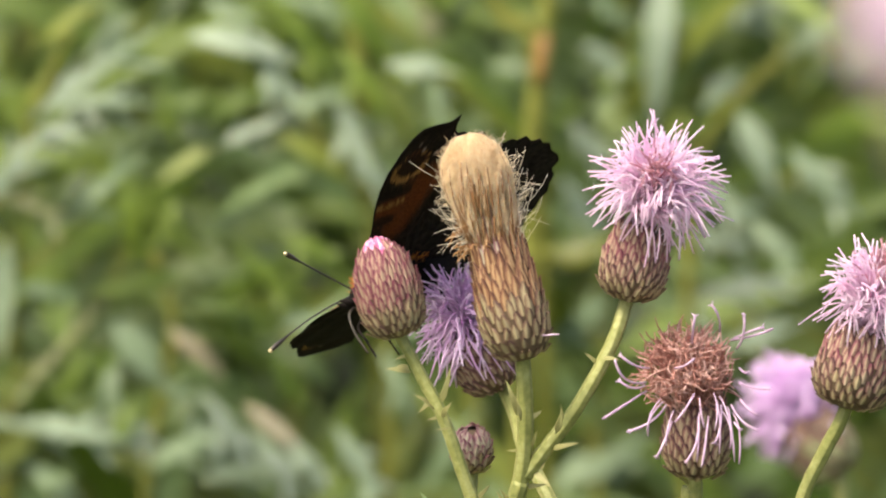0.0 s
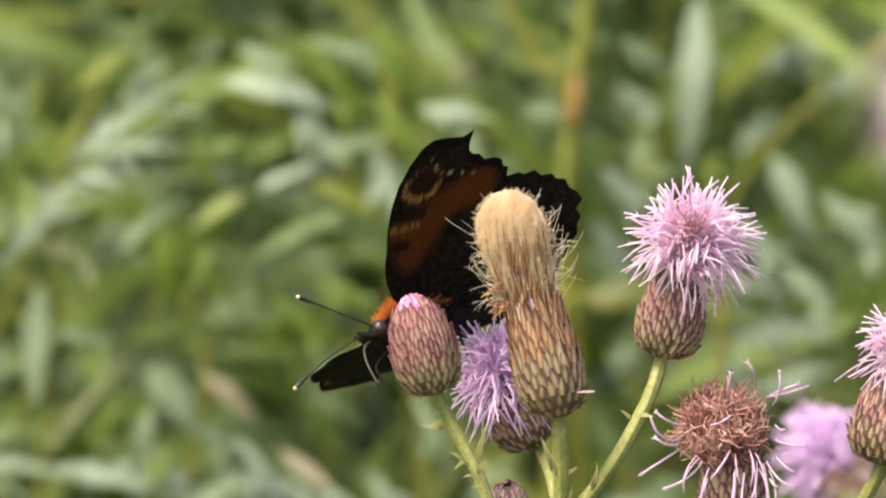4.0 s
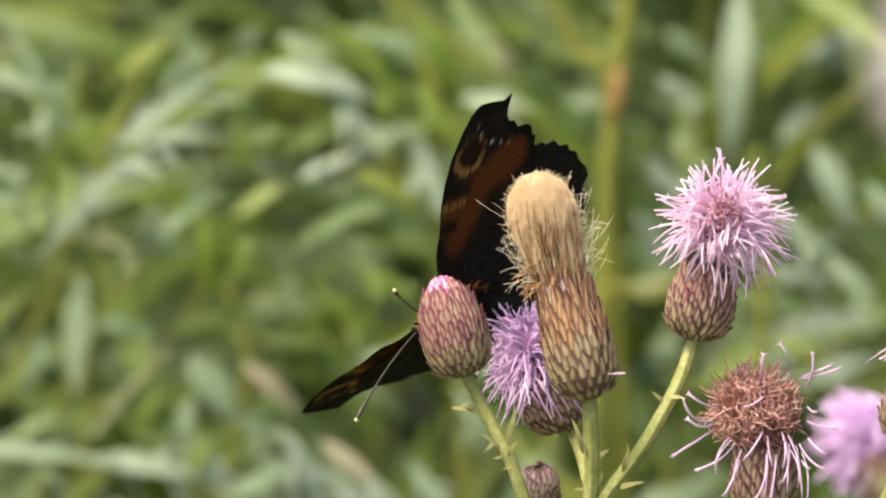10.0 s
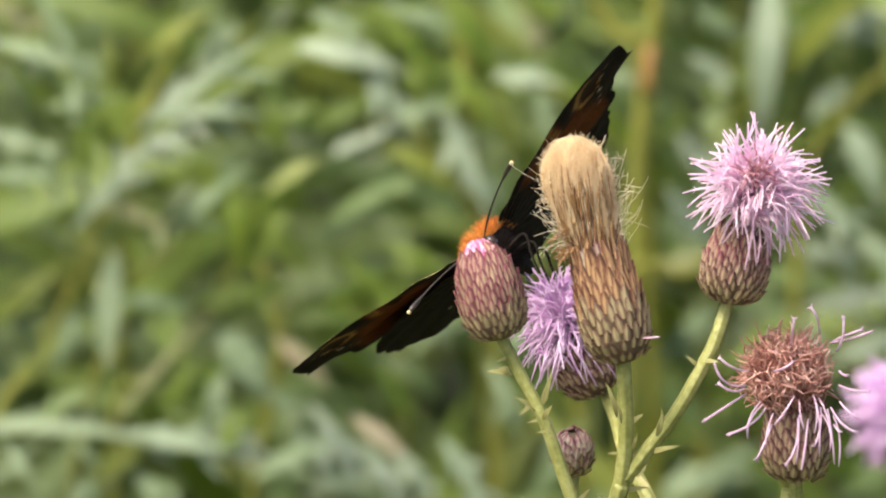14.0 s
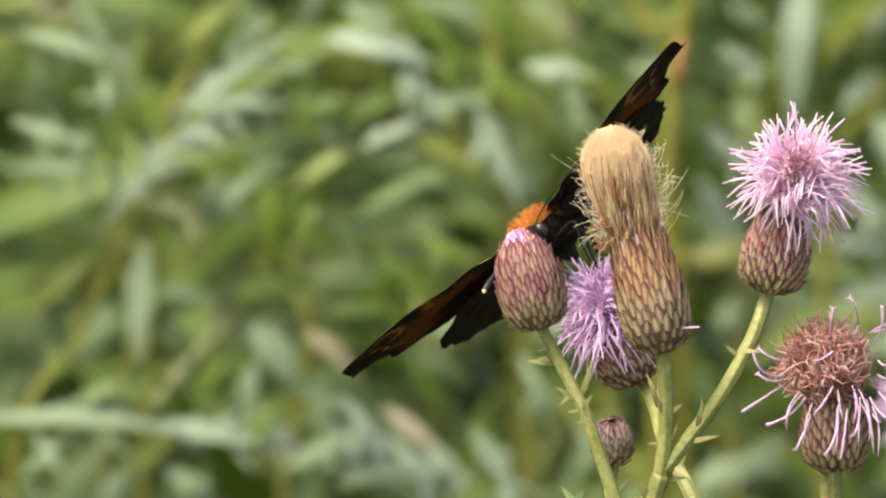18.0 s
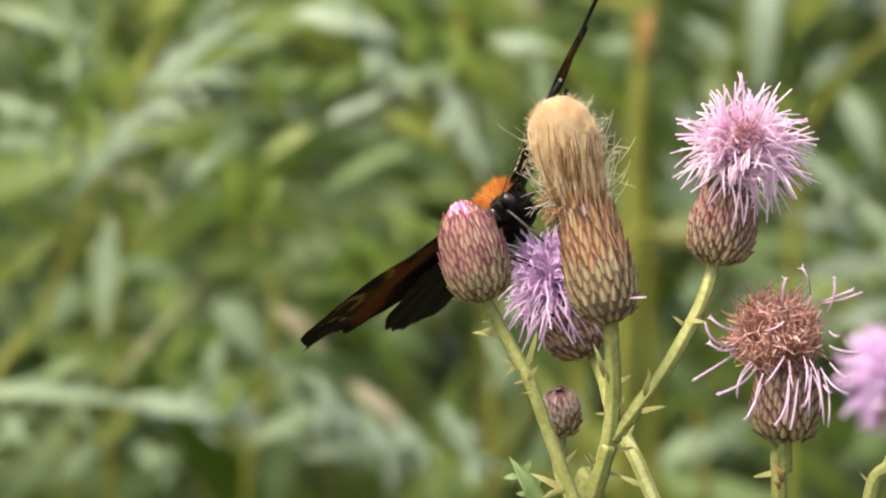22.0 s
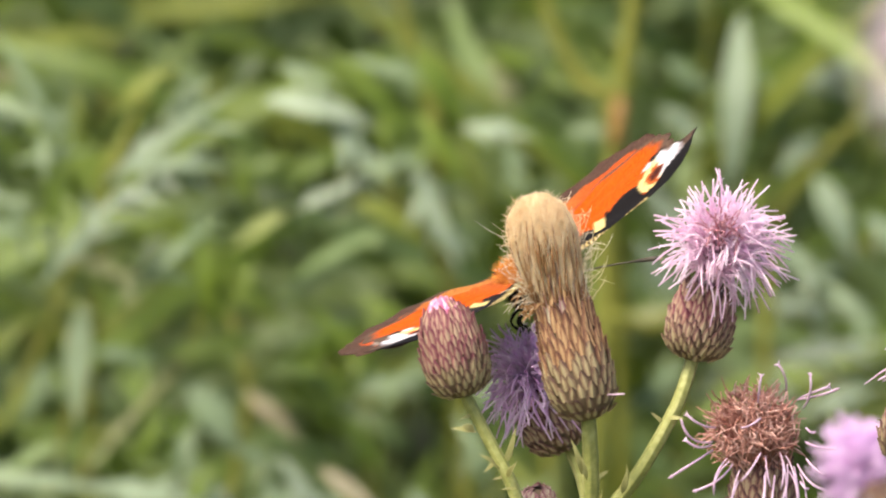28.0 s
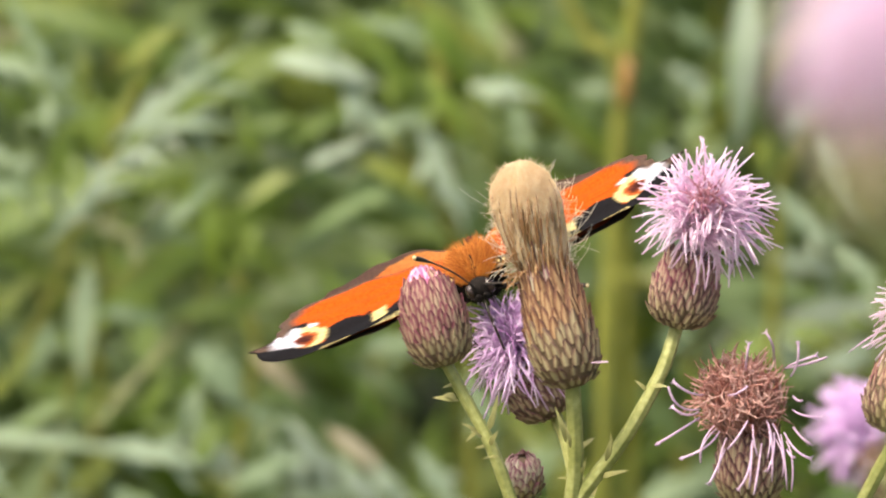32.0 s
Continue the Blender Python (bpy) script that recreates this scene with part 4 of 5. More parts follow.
herb("sprawling herb with long pale leaves near the ground", [(18, 100, 1000, 130, 760, 160, 640, 140, 520)], [
      ("q", -86, 801, 224, 821, 56, 0), ("p", 199, 811, 379, 839, 68, 0), ("q", 179, 503, 170, 673, 76, 0), ("q", 79, 683, 116, 593, 46, 0), ("q", 199, 568, 304, 588, 50, 0),
      ("q", 374, 638, 444, 733, 92, 0), ("q", 369, 703, 350, 785, 54, 0), ("b", 189, 778, 349, 598, 26, 0), ("g", 346, 573, 484, 553, 66, 0), ("g", 399, 513, 444, 453, 60, 0),
      ("v", 204, 543, 284, 478, 40, 0), ("q", 439, 878, 544, 828, 64, 0), ("v", -21, 603, 94, 503, 56, 0), ("v", 4, 723, 89, 628, 46, 0), ("v", 144, 883, 236, 823, 66, 0),
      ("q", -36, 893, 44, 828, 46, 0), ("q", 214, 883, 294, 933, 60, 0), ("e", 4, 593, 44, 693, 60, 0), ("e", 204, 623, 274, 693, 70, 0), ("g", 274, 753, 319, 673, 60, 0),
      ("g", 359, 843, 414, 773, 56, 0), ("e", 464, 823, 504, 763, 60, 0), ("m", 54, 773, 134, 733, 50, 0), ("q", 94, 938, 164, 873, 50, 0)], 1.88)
herb("grey-green herb in the shade beyond", [(24, 1010, 1000, 1000, 760, 960, 560), (24, 1230, 1000, 1220, 800, 1250, 640)], [
      ("b", 1114, 528, 1236, 488, 34, 0), ("p", 1414, 581, 1574, 553, 58, 0), ("g", 1154, 643, 1234, 733, 66, 0), ("q", 1134, 673, 1244, 593, 60, 0), ("q", 1204, 913, 1314, 833, 66, 0),
      ("m", 1224, 793, 1154, 713, 56, 0), ("p", 1454, 673, 1574, 633, 66, 0), ("p", 1374, 473, 1494, 503, 56, 0), ("e", 1254, 673, 1314, 593, 60, 0), ("q", 924, 913, 1004, 793, 56, 0),
      ("g", 984, 733, 1034, 633, 50, 0), ("q", 1134, 933, 1234, 863, 60, 0), ("m", 1474, 913, 1594, 833, 66, 0), ("p", 1374, 593, 1434, 673, 56, 0)], 1.98)

# added leaves, near-black in colour, put where the hollows lie in shade
herb("herb added in the hollows, its leaves coloured dark for shade", [(16, 790, 1000, 780, 840, 760, 700)], [
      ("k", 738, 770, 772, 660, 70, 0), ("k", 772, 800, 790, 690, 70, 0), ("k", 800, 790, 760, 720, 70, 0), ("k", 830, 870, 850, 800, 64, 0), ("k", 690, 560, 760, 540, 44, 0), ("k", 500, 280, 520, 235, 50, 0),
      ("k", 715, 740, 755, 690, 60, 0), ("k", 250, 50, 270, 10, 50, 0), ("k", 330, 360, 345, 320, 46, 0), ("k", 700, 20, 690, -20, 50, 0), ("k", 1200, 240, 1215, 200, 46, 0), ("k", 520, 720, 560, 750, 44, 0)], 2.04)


# open hollows in the thicket: place on the sight plane and size
HOLLOWS = ((780, 715, 105), (845, 800, 85), (690, 650, 60), (520, 720, 60), (505, 265, 55), (255, 40, 60), (330, 345, 50), (690, 15, 55), (445, 140, 40), (700, 560, 45), (1200, 230, 50),
           (60, 260, 40), (1290, 20, 45), (230, 650, 45), (90, 520, 35), (960, 60, 35), (560, 950, 50), (1130, 880, 60))


def in_hollow(p):
    q = GROUND @ p
    d = q.y + NEAR
    u, v = 784 + q.x / d * LENS, 441 - q.z / d * LENS
    return any(math.hypot(u - a, v - b) < r for a, b, r in HOLLOWS)


def undergrowth(name, label, material, count, near, far, half, low, high, seed, aside=0.0):
    """Many leaves of the thicket, each with its own size and turn."""
    rnd = random.Random(seed)
    g = Geo()
    for _ in range(count):
        y = rnd.uniform(near, far)
        p = Vector((rnd.uniform(-half, half), y, 0))
        # the crowns of the thicket stand at about the same height, with gaps
        if abs(p.x) < aside:
            continue
        line = 0.86 - 0.176 * y
        p.z = line + rnd.uniform(low, high) * (1 + y * 0.5)
        if p.z < 0.02:
            continue
        w = rnd.uniform(0, 6.283)
        size = rnd.uniform(0.032, 0.070) * (1 + 0.2 * y)
        q = p + Vector((math.cos(w) * size, math.sin(w) * size * 0.6, rnd.uniform(-0.5, 0.9) * size))
        if far < 3 and in_hollow(p.lerp(q, 0.5)):
            continue
        g.leaf(p, q, size * rnd.uniform(0.065, 0.12), (rnd.uniform(-0.5, 0.5), -1, rnd.uniform(0.1, 1.2)), rnd.uniform(0.03, 0.15), 0.3, 6)
    ob = new(name, g.mesh(name, material))
    tagged(ob, label, "undergrowth", kind="stuff")


# this layer's shade comes from its darkened leaf colour
undergrowth("undergrowth", "thicket of green leaves darkened for shade behind the thistles", LEAF_SHADED, 3200, 0.75, 2.2, 0.25, -0.10, 0.10, 3)
undergrowth("undergrowth", "thicket of grey-green leaves behind the thistles", LEAF_MID, 1300, 0.60, 1.3, 0.20, -0.08, 0.08, 5)
undergrowth("undergrowth", "thicket of fresh green leaves behind the thistles", LEAF_GREEN, 1700, 0.56, 1.4, 0.20, -0.08, 0.08, 8)
undergrowth("undergrowth", "thicket of yellow-green leaves behind the thistles", LEAF_VIVID, 500, 0.56, 1.2, 0.20, -0.08, 0.08, 9)
# the depth's shade is in the colour of these leaves
undergrowth("undergrowth", "leaves deep in the thicket, coloured dark for shade", LEAF_DEEP_SHADE, 4200, 1.6, 3.6, 0.45, -0.35, 0.12, 11)


def wild_herb(x, y, top, seed, lean):
    """An upright herb with narrow leaves set round its stem, those above the undergrowth."""
    rnd = random.Random(seed)
    ob = thing("narrow_leaved_herb", "upright wild herb with narrow grey-green leaves", "herb", Matrix.Translation((x, y, 0)), "herbs behind the thistles")
    line = curve([Vector((0, 0, -0.02)), Vector((lean * 0.2, 0.01, top * 0.5)), Vector((lean * 0.7, 0, top * 0.85)), Vector((lean, 0, top))], 8)
    n = len(line)
    part("stem", Geo().tube(line, [0.0024 - 0.0014 * i / (n - 1) for i in range(n)], 7), HERB_STEM, ob)
    z, w = top - 0.17, rnd.uniform(0, 6)
    while z < top - 0.004:
        s = z / top
        p = line[min(n - 1, int(s * (n - 1)))].lerp(line[min(n - 1, int(s * (n - 1)) + 1)], (s * (n - 1)) % 1)
        w += 2.4 + rnd.uniform(-0.3, 0.3)
        size = rnd.uniform(0.030, 0.050) * (0.55 + min(0.45, (top - z) * 6))
        way = Vector((math.cos(w), math.sin(w) * 0.8, rnd.uniform(0.35, 1.1))).normalized()
        z += rnd.uniform(0.004, 0.009)
        if in_hollow(ob.matrix_world @ (p + way * size * 0.5)):
            continue
        g = Geo().leaf(p, p + way * size, size * rnd.uniform(0.09, 0.14), (0.1, -0.6, 1.0), rnd.uniform(0.06, 0.16), 0.3, 8)
        part("leaf", g, LEAF_MID if rnd.random() < 0.62 else LEAF_GREEN, ob)
    return ob


for i, (x, y, up, lean) in enumerate(((-0.075, 0.62, 0.035, 0.02), (-0.03, 0.70, 0.045, -0.02), (0.02, 0.66, 0.05, 0.03), (0.065, 0.72, 0.045, -0.01), (-0.055, 0.82, 0.06, 0.03),
                                      (0.0, 0.86, 0.03, 0.02), (0.045, 0.85, 0.06, -0.03), (-0.09, 0.9, 0.05, -0.02), (0.09, 0.92, 0.05, 0.02), (-0.02, 0.98, 0.07, 0.02),
                                      (-0.06, 0.68, -0.005, -0.01), (0.085, 0.64, 0.0, 0.02), (0.01, 0.60, -0.02, -0.02), (-0.09, 0.72, 0.0, 0.02))):
    wild_herb(x, y, 0.86 - 0.176 * y + up, 40 + i, lean)


def grass():
    """Meadow grass on the ground round about."""
    rnd = random.Random(21)
    g = Geo()
    for _ in range(9000):
        x, y = rnd.gauss(0, 1.3), rnd.uniform(-1.6, 5.5)
        if abs(x) < 0.3 and y < 0.3 and y > -1.5:
            continue
        tall = rnd.uniform(0.12, 0.42)
        w = rnd.uniform(0, 6.283)
        a = Vector((x, y, -0.02))
        b = a + Vector((math.cos(w) * tall * 0.3, math.sin(w) * tall * 0.3, tall))
        g.leaf(a, b, rnd.uniform(0.004, 0.009), (math.sin(w), -math.cos(w), 0.3), 0.08, 0.3, 4, shape=0)
    tagged(new("meadow_grass", g.mesh("meadow_grass", LEAF_GREEN)), "green meadow grass round the thistles", "grass", kind="stuff")


grass()
undergrowth("undergrowth", "low green herbs of the meadow round about", LEAF_GREEN, 5000, 0.9, 4.0, 2.4, -0.45, -0.15, 31, aside=0.45)


# ---- the butterfly ----
FORE = [(3, 0.6), (6.4, 3.2), (8.4, 5.4), (10.1, 8.5), (11.9, 12.9), (13.1, 16.8), (13.8, 20.3), (13.7, 23.6), (12.9, 26.0), (11.6, 27.3), (9.6, 27.8), (7.6, 28.0), (6.4, 29.0), (6.3,27.4), (5.6, 25.9), (4.7, 25.2), (3.6,25.2), (2.5, 24.4), (1.2,24.8), (0.1, 24.6), (-1.0,23.3),(-1.8, 23.2), (-2.3, 21.9), (-3.2, 20.6), (-4.0, 18.0), (-4.4, 14.5), (-4.2, 9), (-3, 4), (-1, 0.8)]
HIND = [(1.46, 0.6), (3.4, 4.5), (4.2, 9.5), (3.8, 14.0), (2.6, 17.3), (0.9, 19.8), (-1.2, 21.4), (-3.2, 22.0), (-4.4, 21.7), (-5.6, 22.4), (-6.9, 21.8), (-8.4, 22.1), (-9.6, 21.3), (-11.2, 21.2), (-12.3, 20.1), (-13.9, 19.5), (-15.4, 18.3), (-15.2, 16.9), (-16.4, 15.9), (-16.4, 14.6), (-17.2, 13.2), (-16.9, 12.0), (-17.3, 10.6), (-16.7, 9.2), (-17.0, 7.8), (-16.4, 6.2), (-16.2, 4.0), (-14.9, 1.8), (-12, -0.5), (-6.5, -0.9), (-3.2, -0.6)]


def hash_noise(a, b):
    return noise.noise((a, b, 3.7))


def near_line(a, b, a0, b0, a1, b1):
    t = max(0, min(1, ((a - a0) * (a1 - a0) + (b - b0) * (b1 - b0)) / ((a1 - a0) ** 2 + (b1 - b0) ** 2)))
    return math.hypot(a - a0 - t * (a1 - a0), b - b0 - t * (b1 - b0))


def blend(c, d, s):
    s = max(0.0, min(1.0, s))
    return tuple(x + (y - x) * s for x, y in zip(c, d))


def fore_top(a, b, edge):
    """Upper side of the forewing; edge: 0 at the hinge, 1 at the rim."""
    red, black, cream, brown = (0.60, 0.095, 0.004), (0.012, 0.010, 0.010), (0.80, 0.62, 0.26), (0.12, 0.075, 0.052)
    c = blend((0.40, 0.11, 0.03), red, (b - 2) / 6)
    front = 3.0 + b * 0.66 if b < 14 else 12.9
    for b0, b1, deep in ((8.4, 11.4, 3.4), (13.2, 19.6, 7.0)):
        if b0 < b < b1 and a > front - deep + abs(b - (b0 + b1) / 2) * 0.6:
            c = black
    for b0, b1 in ((11.4, 13.2),):
        if b0 < b < b1 and a > front - 4.2:
            c = cream
    # the eyespot
    d = math.hypot((a - 8.7) / 1.15, b - 22.8)
    if d < 3.8:
        pupil = math.hypot((a - 8.9) / 1.5, b - 22.0)
        if pupil < 1.25:
            c = blend((0.05, 0.012, 0.010), (0.34, 0.07, 0.015), hash_noise(a * 2, b * 2) + 0.25 + (pupil - 0.8))
        elif b < 22.2 and d < 2.6:
            c = (0.52, 0.11, 0.02)
        else:
            c = blend(cream, (0.80, 0.77, 0.82), (b - 21.6) * 0.7)
            c = blend(c, (0.30, 0.28, 0.42), (hash_noise(a * 1.6, b * 1.6) - 0.2) * 1.2 * (b > 23.2))
    elif d < 4.9 and b > 21:
        c = black
    if edge > 0.88 and b > 10:
        c = blend(c, brown, (edge - 0.88) * 14)
    for a0, b0, r in ((4.7, 20.6, 0.6), (4.4, 23.0, 0.55), (5.6, 25.2, 0.45)):
        if math.hypot(a - a0, b - b0) < r:
            c = (0.82, 0.80, 0.84)
    if b > 13 and a > 11.6 - max(0, b - 22) * 0.75:
        c = black
    if a > front + 0.0 and b < 20 and (math.sin(b * 9) > 0.2):
        c = cream
    elif a > front - 0.9 and b < 20:
        c = black
    if a < -3.4 and b < 12:
        c = blend(c, brown, 0.5)
    return c


def hind_top(a, b, edge):
    red, brown, grey = (0.55, 0.09, 0.015), (0.09, 0.05, 0.035), (0.30, 0.26, 0.22)
    c = blend((0.46, 0.17, 0.04), red, (b - 3) / 7)
    if a < -13 or edge > 0.88:
        c = brown
    d = math.hypot(a + 6.5, b - 15)
    if d < 2.9:
        c = (0.02, 0.02, 0.03)
        if math.sin(a * 3) * math.cos(b * 2.4) > 0.25:
            c = (0.16, 0.22, 0.62)
    elif d < 4.2:
        c = grey
    return c


def fore_under(a, b, edge):
    """Dark under side: an ochre ring and streaks along the front, a rusty field behind them."""
    dark, rust, cream = (0.012, 0.008, 0.006), (0.125, 0.036, 0.008), (0.38, 0.20, 0.055)
    grain = hash_noise(a * 3.1, b * 3.1)
    c = blend(dark, (0.030, 0.019, 0.013), hash_noise(a * 1.7, b * 1.7) + 0.4)
    field = min(near_line(a, b, 9.6, 12.6, 5.0, 17.6), near_line(a, b, 5.4, 17.4, 1.6, 20.4) - 0.3, near_line(a, b, 6.6, 9.4, 5.4, 15.5) + 0.5)
    c = blend(rust, c, (field - 1.5) / 1.7 + grain * 0.6)
    # the ring, widest towards the body, broken at the rim
    d = math.hypot((a - 10.2) * 0.95, b - 20.9)
    low = max(0.0, min(1.0, (21.4 - b) / 2.5))
    if d < 2.0:
        c = blend(dark, rust, 0.12)
    elif d < 2.55 + 0.5 * low and a < 13.0 and grain > -0.45:
        c = blend(c, cream if b < 21.5 or grain > 0.25 else rust, 0.35 + 0.5 * low + grain * 0.7)
    if near_line(a, b, 12.6, 13.1, 8.2, 14.4) < 0.55 and grain > -0.3:
        c = blend(c, cream, 0.55 + grain * 0.6)
    if near_line(a, b, 11.6, 10.8, 8.6, 11.2) < 0.9:
        c = blend(c, dark, 0.8)
    if near_line(a, b, 13.0, 15.6, 8.4, 16.2) < 0.95:
        c = blend(c, dark, 0.85)
    for a0, b0 in ((6.9, 22.4), (5.0, 22.4), (3.1, 22.2), (9.4, 23.6), (10.6, 24.6)):
        if math.hypot(a - a0, b - b0) < 0.36:
            c = blend(c, (0.50, 0.40, 0.30), 0.65 + grain)
    if edge > 0.95:
        c = dark
    return c


def hind_under(a, b, edge):
    c = blend((0.010, 0.008, 0.007), (0.030, 0.022, 0.017), hash_noise(a * 1.3, b * 2.2) + 0.4)
    if math.hypot(a + 8.5, b - 13.0) < 0.3:
        c = (0.55, 0.5, 0.42)
    if abs(math.hypot(a, b) - 13.5) < 0.35:
        c = blend(c, (0.0, 0.0, 0.0), 0.5)
    return c


def wing_mesh(name, outline, hinge, side, top, under):
    """A thin wing, star-shaped about its hinge, both faces with their own pattern."""
    pts = []
    for (a0, b0), (a1, b1) in zip(outline, outline[1:]):
        n = max(2, int(math.hypot(a1 - a0, b1 - b0) / 0.35))
        pts += [(a0 + (a1 - a0) * k / n, b0 + (b1 - b0) * k / n) for k in range(n)]
    pts.append(outline[-1])
    rings, n = 44, len(pts)
    verts, cols = [], []
    for face in (0, 1):
        for i in range(rings + 1):
            s = i / rings
            for a, b in pts:
                x, y = hinge[0] + (a - hinge[0]) * s, hinge[1] + (b - hinge[1]) * s
                camber = 0.1 * math.sin(min(1, s) * 2.6) + 0.12 * math.sin(math.atan2(a - hinge[0], b - hinge[1]) * 22) * s
                z = camber + (0.06 if face == 0 else -0.06) * (1 - 0.8 * s)
                verts.append(((x - hinge[0]) * MM, side * (y - hinge[1]) * MM, z * MM))
                cols.append((*(top if face == 0 else under)(x, y, s), 1.0))
    faces, slots = [], []
    size = (rings + 1) * n
    for face in (0, 1):
        for i in range(rings):
            for k in range(n - 1):
                q = face * size + i * n + k
                quad = (q, q + 1, q + n + 1, q + n)
                faces.append(quad if (face == 0) == (side < 0) else quad[::-1])
                slots.append(face)
    for k in range(n - 1):
        q = rings * n + k
        faces.append((q, q + 1, q + size + 1, q + size))
        slots.append(1)
    me = bpy.data.meshes.new(name)
    me.from_pydata(verts, [], faces)
    me.materials.append(WING_TOP)
    me.materials.append(WING_UNDER)
    att = me.attributes.new("pattern", "FLOAT_COLOR", "POINT")
    att.data.foreach_set("color", [x for c in cols for x in c])
    me.polygons.foreach_set("material_index", slots)
    me.polygons.foreach_set("use_smooth", [True] * len(faces))
    me.update()
    return me


FORE_HINGE, HIND_HINGE = (2.0, 1.5, 1.9), (0.0, 1.5, 1.6)


HORNS = {}


def butterfly():
    ob = thing("butterfly", "orange and black butterfly with eyespots and dark undersides", "butterfly")
    wings = {}
    for side, word in ((1, "left"), (-1, "right")):
        wings["fore", side] = part("forewing", wing_mesh("forewing", FORE, FORE_HINGE, side, fore_top, fore_under), None, ob, "orange forewing with an eyespot, dark below")
        wings["hind", side] = part("hindwing", wing_mesh("hindwing", HIND, HIND_HINGE, side, hind_top, hind_under), None, ob, "dark scalloped hindwing")
    part("thorax", Geo().blob(Matrix.Translation((2.5 * MM, 0, 0.6 * MM)) @ Matrix.Diagonal((4.2 * MM, 2.3 * MM, 2.4 * MM, 1)), 10, 14), BODY, ob, "dark furry thorax")
    line = [Vector((x, 0, z)) * MM for x, z in ((-0.5, 0.4), (-3.5, 0.6), (-7, 0.5), (-10.5, 0.2), (-13, -0.1), (-14, -0.3))]
    part("abdomen", Geo().tube(curve(line, 5), [MM * r for r in [1.9 + 0.12 * math.sin(i * 2.5) - 0.055 * i - (0.05 * max(0, i - 16)) for i in range(26)]], 12), BODY, ob, "dark ringed abdomen")
    head = part("head", Geo().blob(Matrix.Translation((7.2 * MM, 0, 0.2 * MM)) @ Matrix.Diagonal((1.5 * MM, 1.7 * MM, 1.5 * MM, 1)), 8, 12), BODY, ob)
    for side in (1, -1):
        part("eye", Geo().blob(Matrix.Translation((7.5 * MM, side * 1.15 * MM, 0.3 * MM)) @ Matrix.Diagonal((0.95 * MM, 0.75 * MM, 1.0 * MM, 1)), 8, 12), EYE, head)
        part("palp", Geo().tube([Vector(p) * MM for p in ((8, side * 0.4, -0.6), (9.4, side * 0.5, -0.2), (10.6, side * 0.4, 0.4))], [0.45 * MM, 0.5 * MM, 0.12 * MM], 6), BODY, head)
        base = Vector((8.1, side * 0.6, 0.9))
        tip = Vector((20.0, side * 11.0, -1.7))
        pts = bend(base * MM, Vector((14, side * 5.0, 0.6)) * MM, tip * MM, 14)
        horn = HORNS[side] = part("antenna", Geo().tube(pts, [0.11 * MM] * 11 + [0.14 * MM, 0.26 * MM, 0.33 * MM, 0.26 * MM], 6), HORN, ob, "thin dark antenna with a club")
        part("club_tip", Geo().blob(Matrix.Translation(tip * MM) @ Matrix.Scale(0.27 * MM, 4), 6, 8), HORN_TIP, horn, "pale antenna tip")
        for x, reach, out, knee in ((5.2, 2.6, 4.6, -1.5), (3, 1.8, 4.4, -2.2), (0.5, -1.5, 4.2, -2.6)):
            pts = [Vector(p) * MM for p in ((x, side * 1.2, -1.2), (x + reach * 0.5, side * out, knee), (x + reach * 0.8, side * out * 0.8, knee - 2.6), (x + reach, side * out * 0.62, knee - 5.2))]
            part("leg", Geo().tube(curve(pts, 4), [0.22 * MM] * 4 + [0.17 * MM] * 5 + [0.12 * MM] * 4, 6), BODY, ob, "thin black leg")
    part("proboscis", Geo().tube(curve([Vector(p) * MM for p in ((8.6, 0, -0.6), (10.2, 0, -1.6), (10.8, 0, -4.0), (10.6, 0, -7.0))], 5), [0.16 * MM] * 16, 6), HORN, ob)
    for name, material, count, low, high, label in (("fur", FUR, 3000, 0.40, 1.0, "dense orange-brown fur"), ("under_fur", BODY, 2200, -1.0, 0.40, "dark brown fur of the breast")):
        g = Geo()
        for _ in range(count):
            x = random.uniform(-1.0, 6.6)
            w = math.asin(random.uniform(low, high))
            w = w if random.random() < 0.5 else math.pi - w
            r = math.sqrt(max(0.05, 1 - ((x - 2.5) / 4.3) ** 2))
            n = Vector(((x - 2.5) * 0.12, math.cos(w), math.sin(w)))
            a = Vector((x, 2.2 * r * math.cos(w), 0.6 + 2.3 * r * math.sin(w)))
            b = a + (n + Vector((-0.5, 0, 0)) + Vector((random.uniform(-1, 1), random.uniform(-1, 1), random.uniform(-1, 1))) * 0.35) * random.uniform(0.6, 1.25) * (1.5 if material is FUR else 1.2)
            g.tube([a * MM, (a * 0.5 + b * 0.5 + n * 0.15) * MM, b * MM], [0.06 * MM, 0.05 * MM, 0.02 * MM], 3, cap=False)
        tagged(part(name, g, material, ob, label), kind="stuff")
    return ob, wings


BUTTERFLY, WINGS = butterfly()

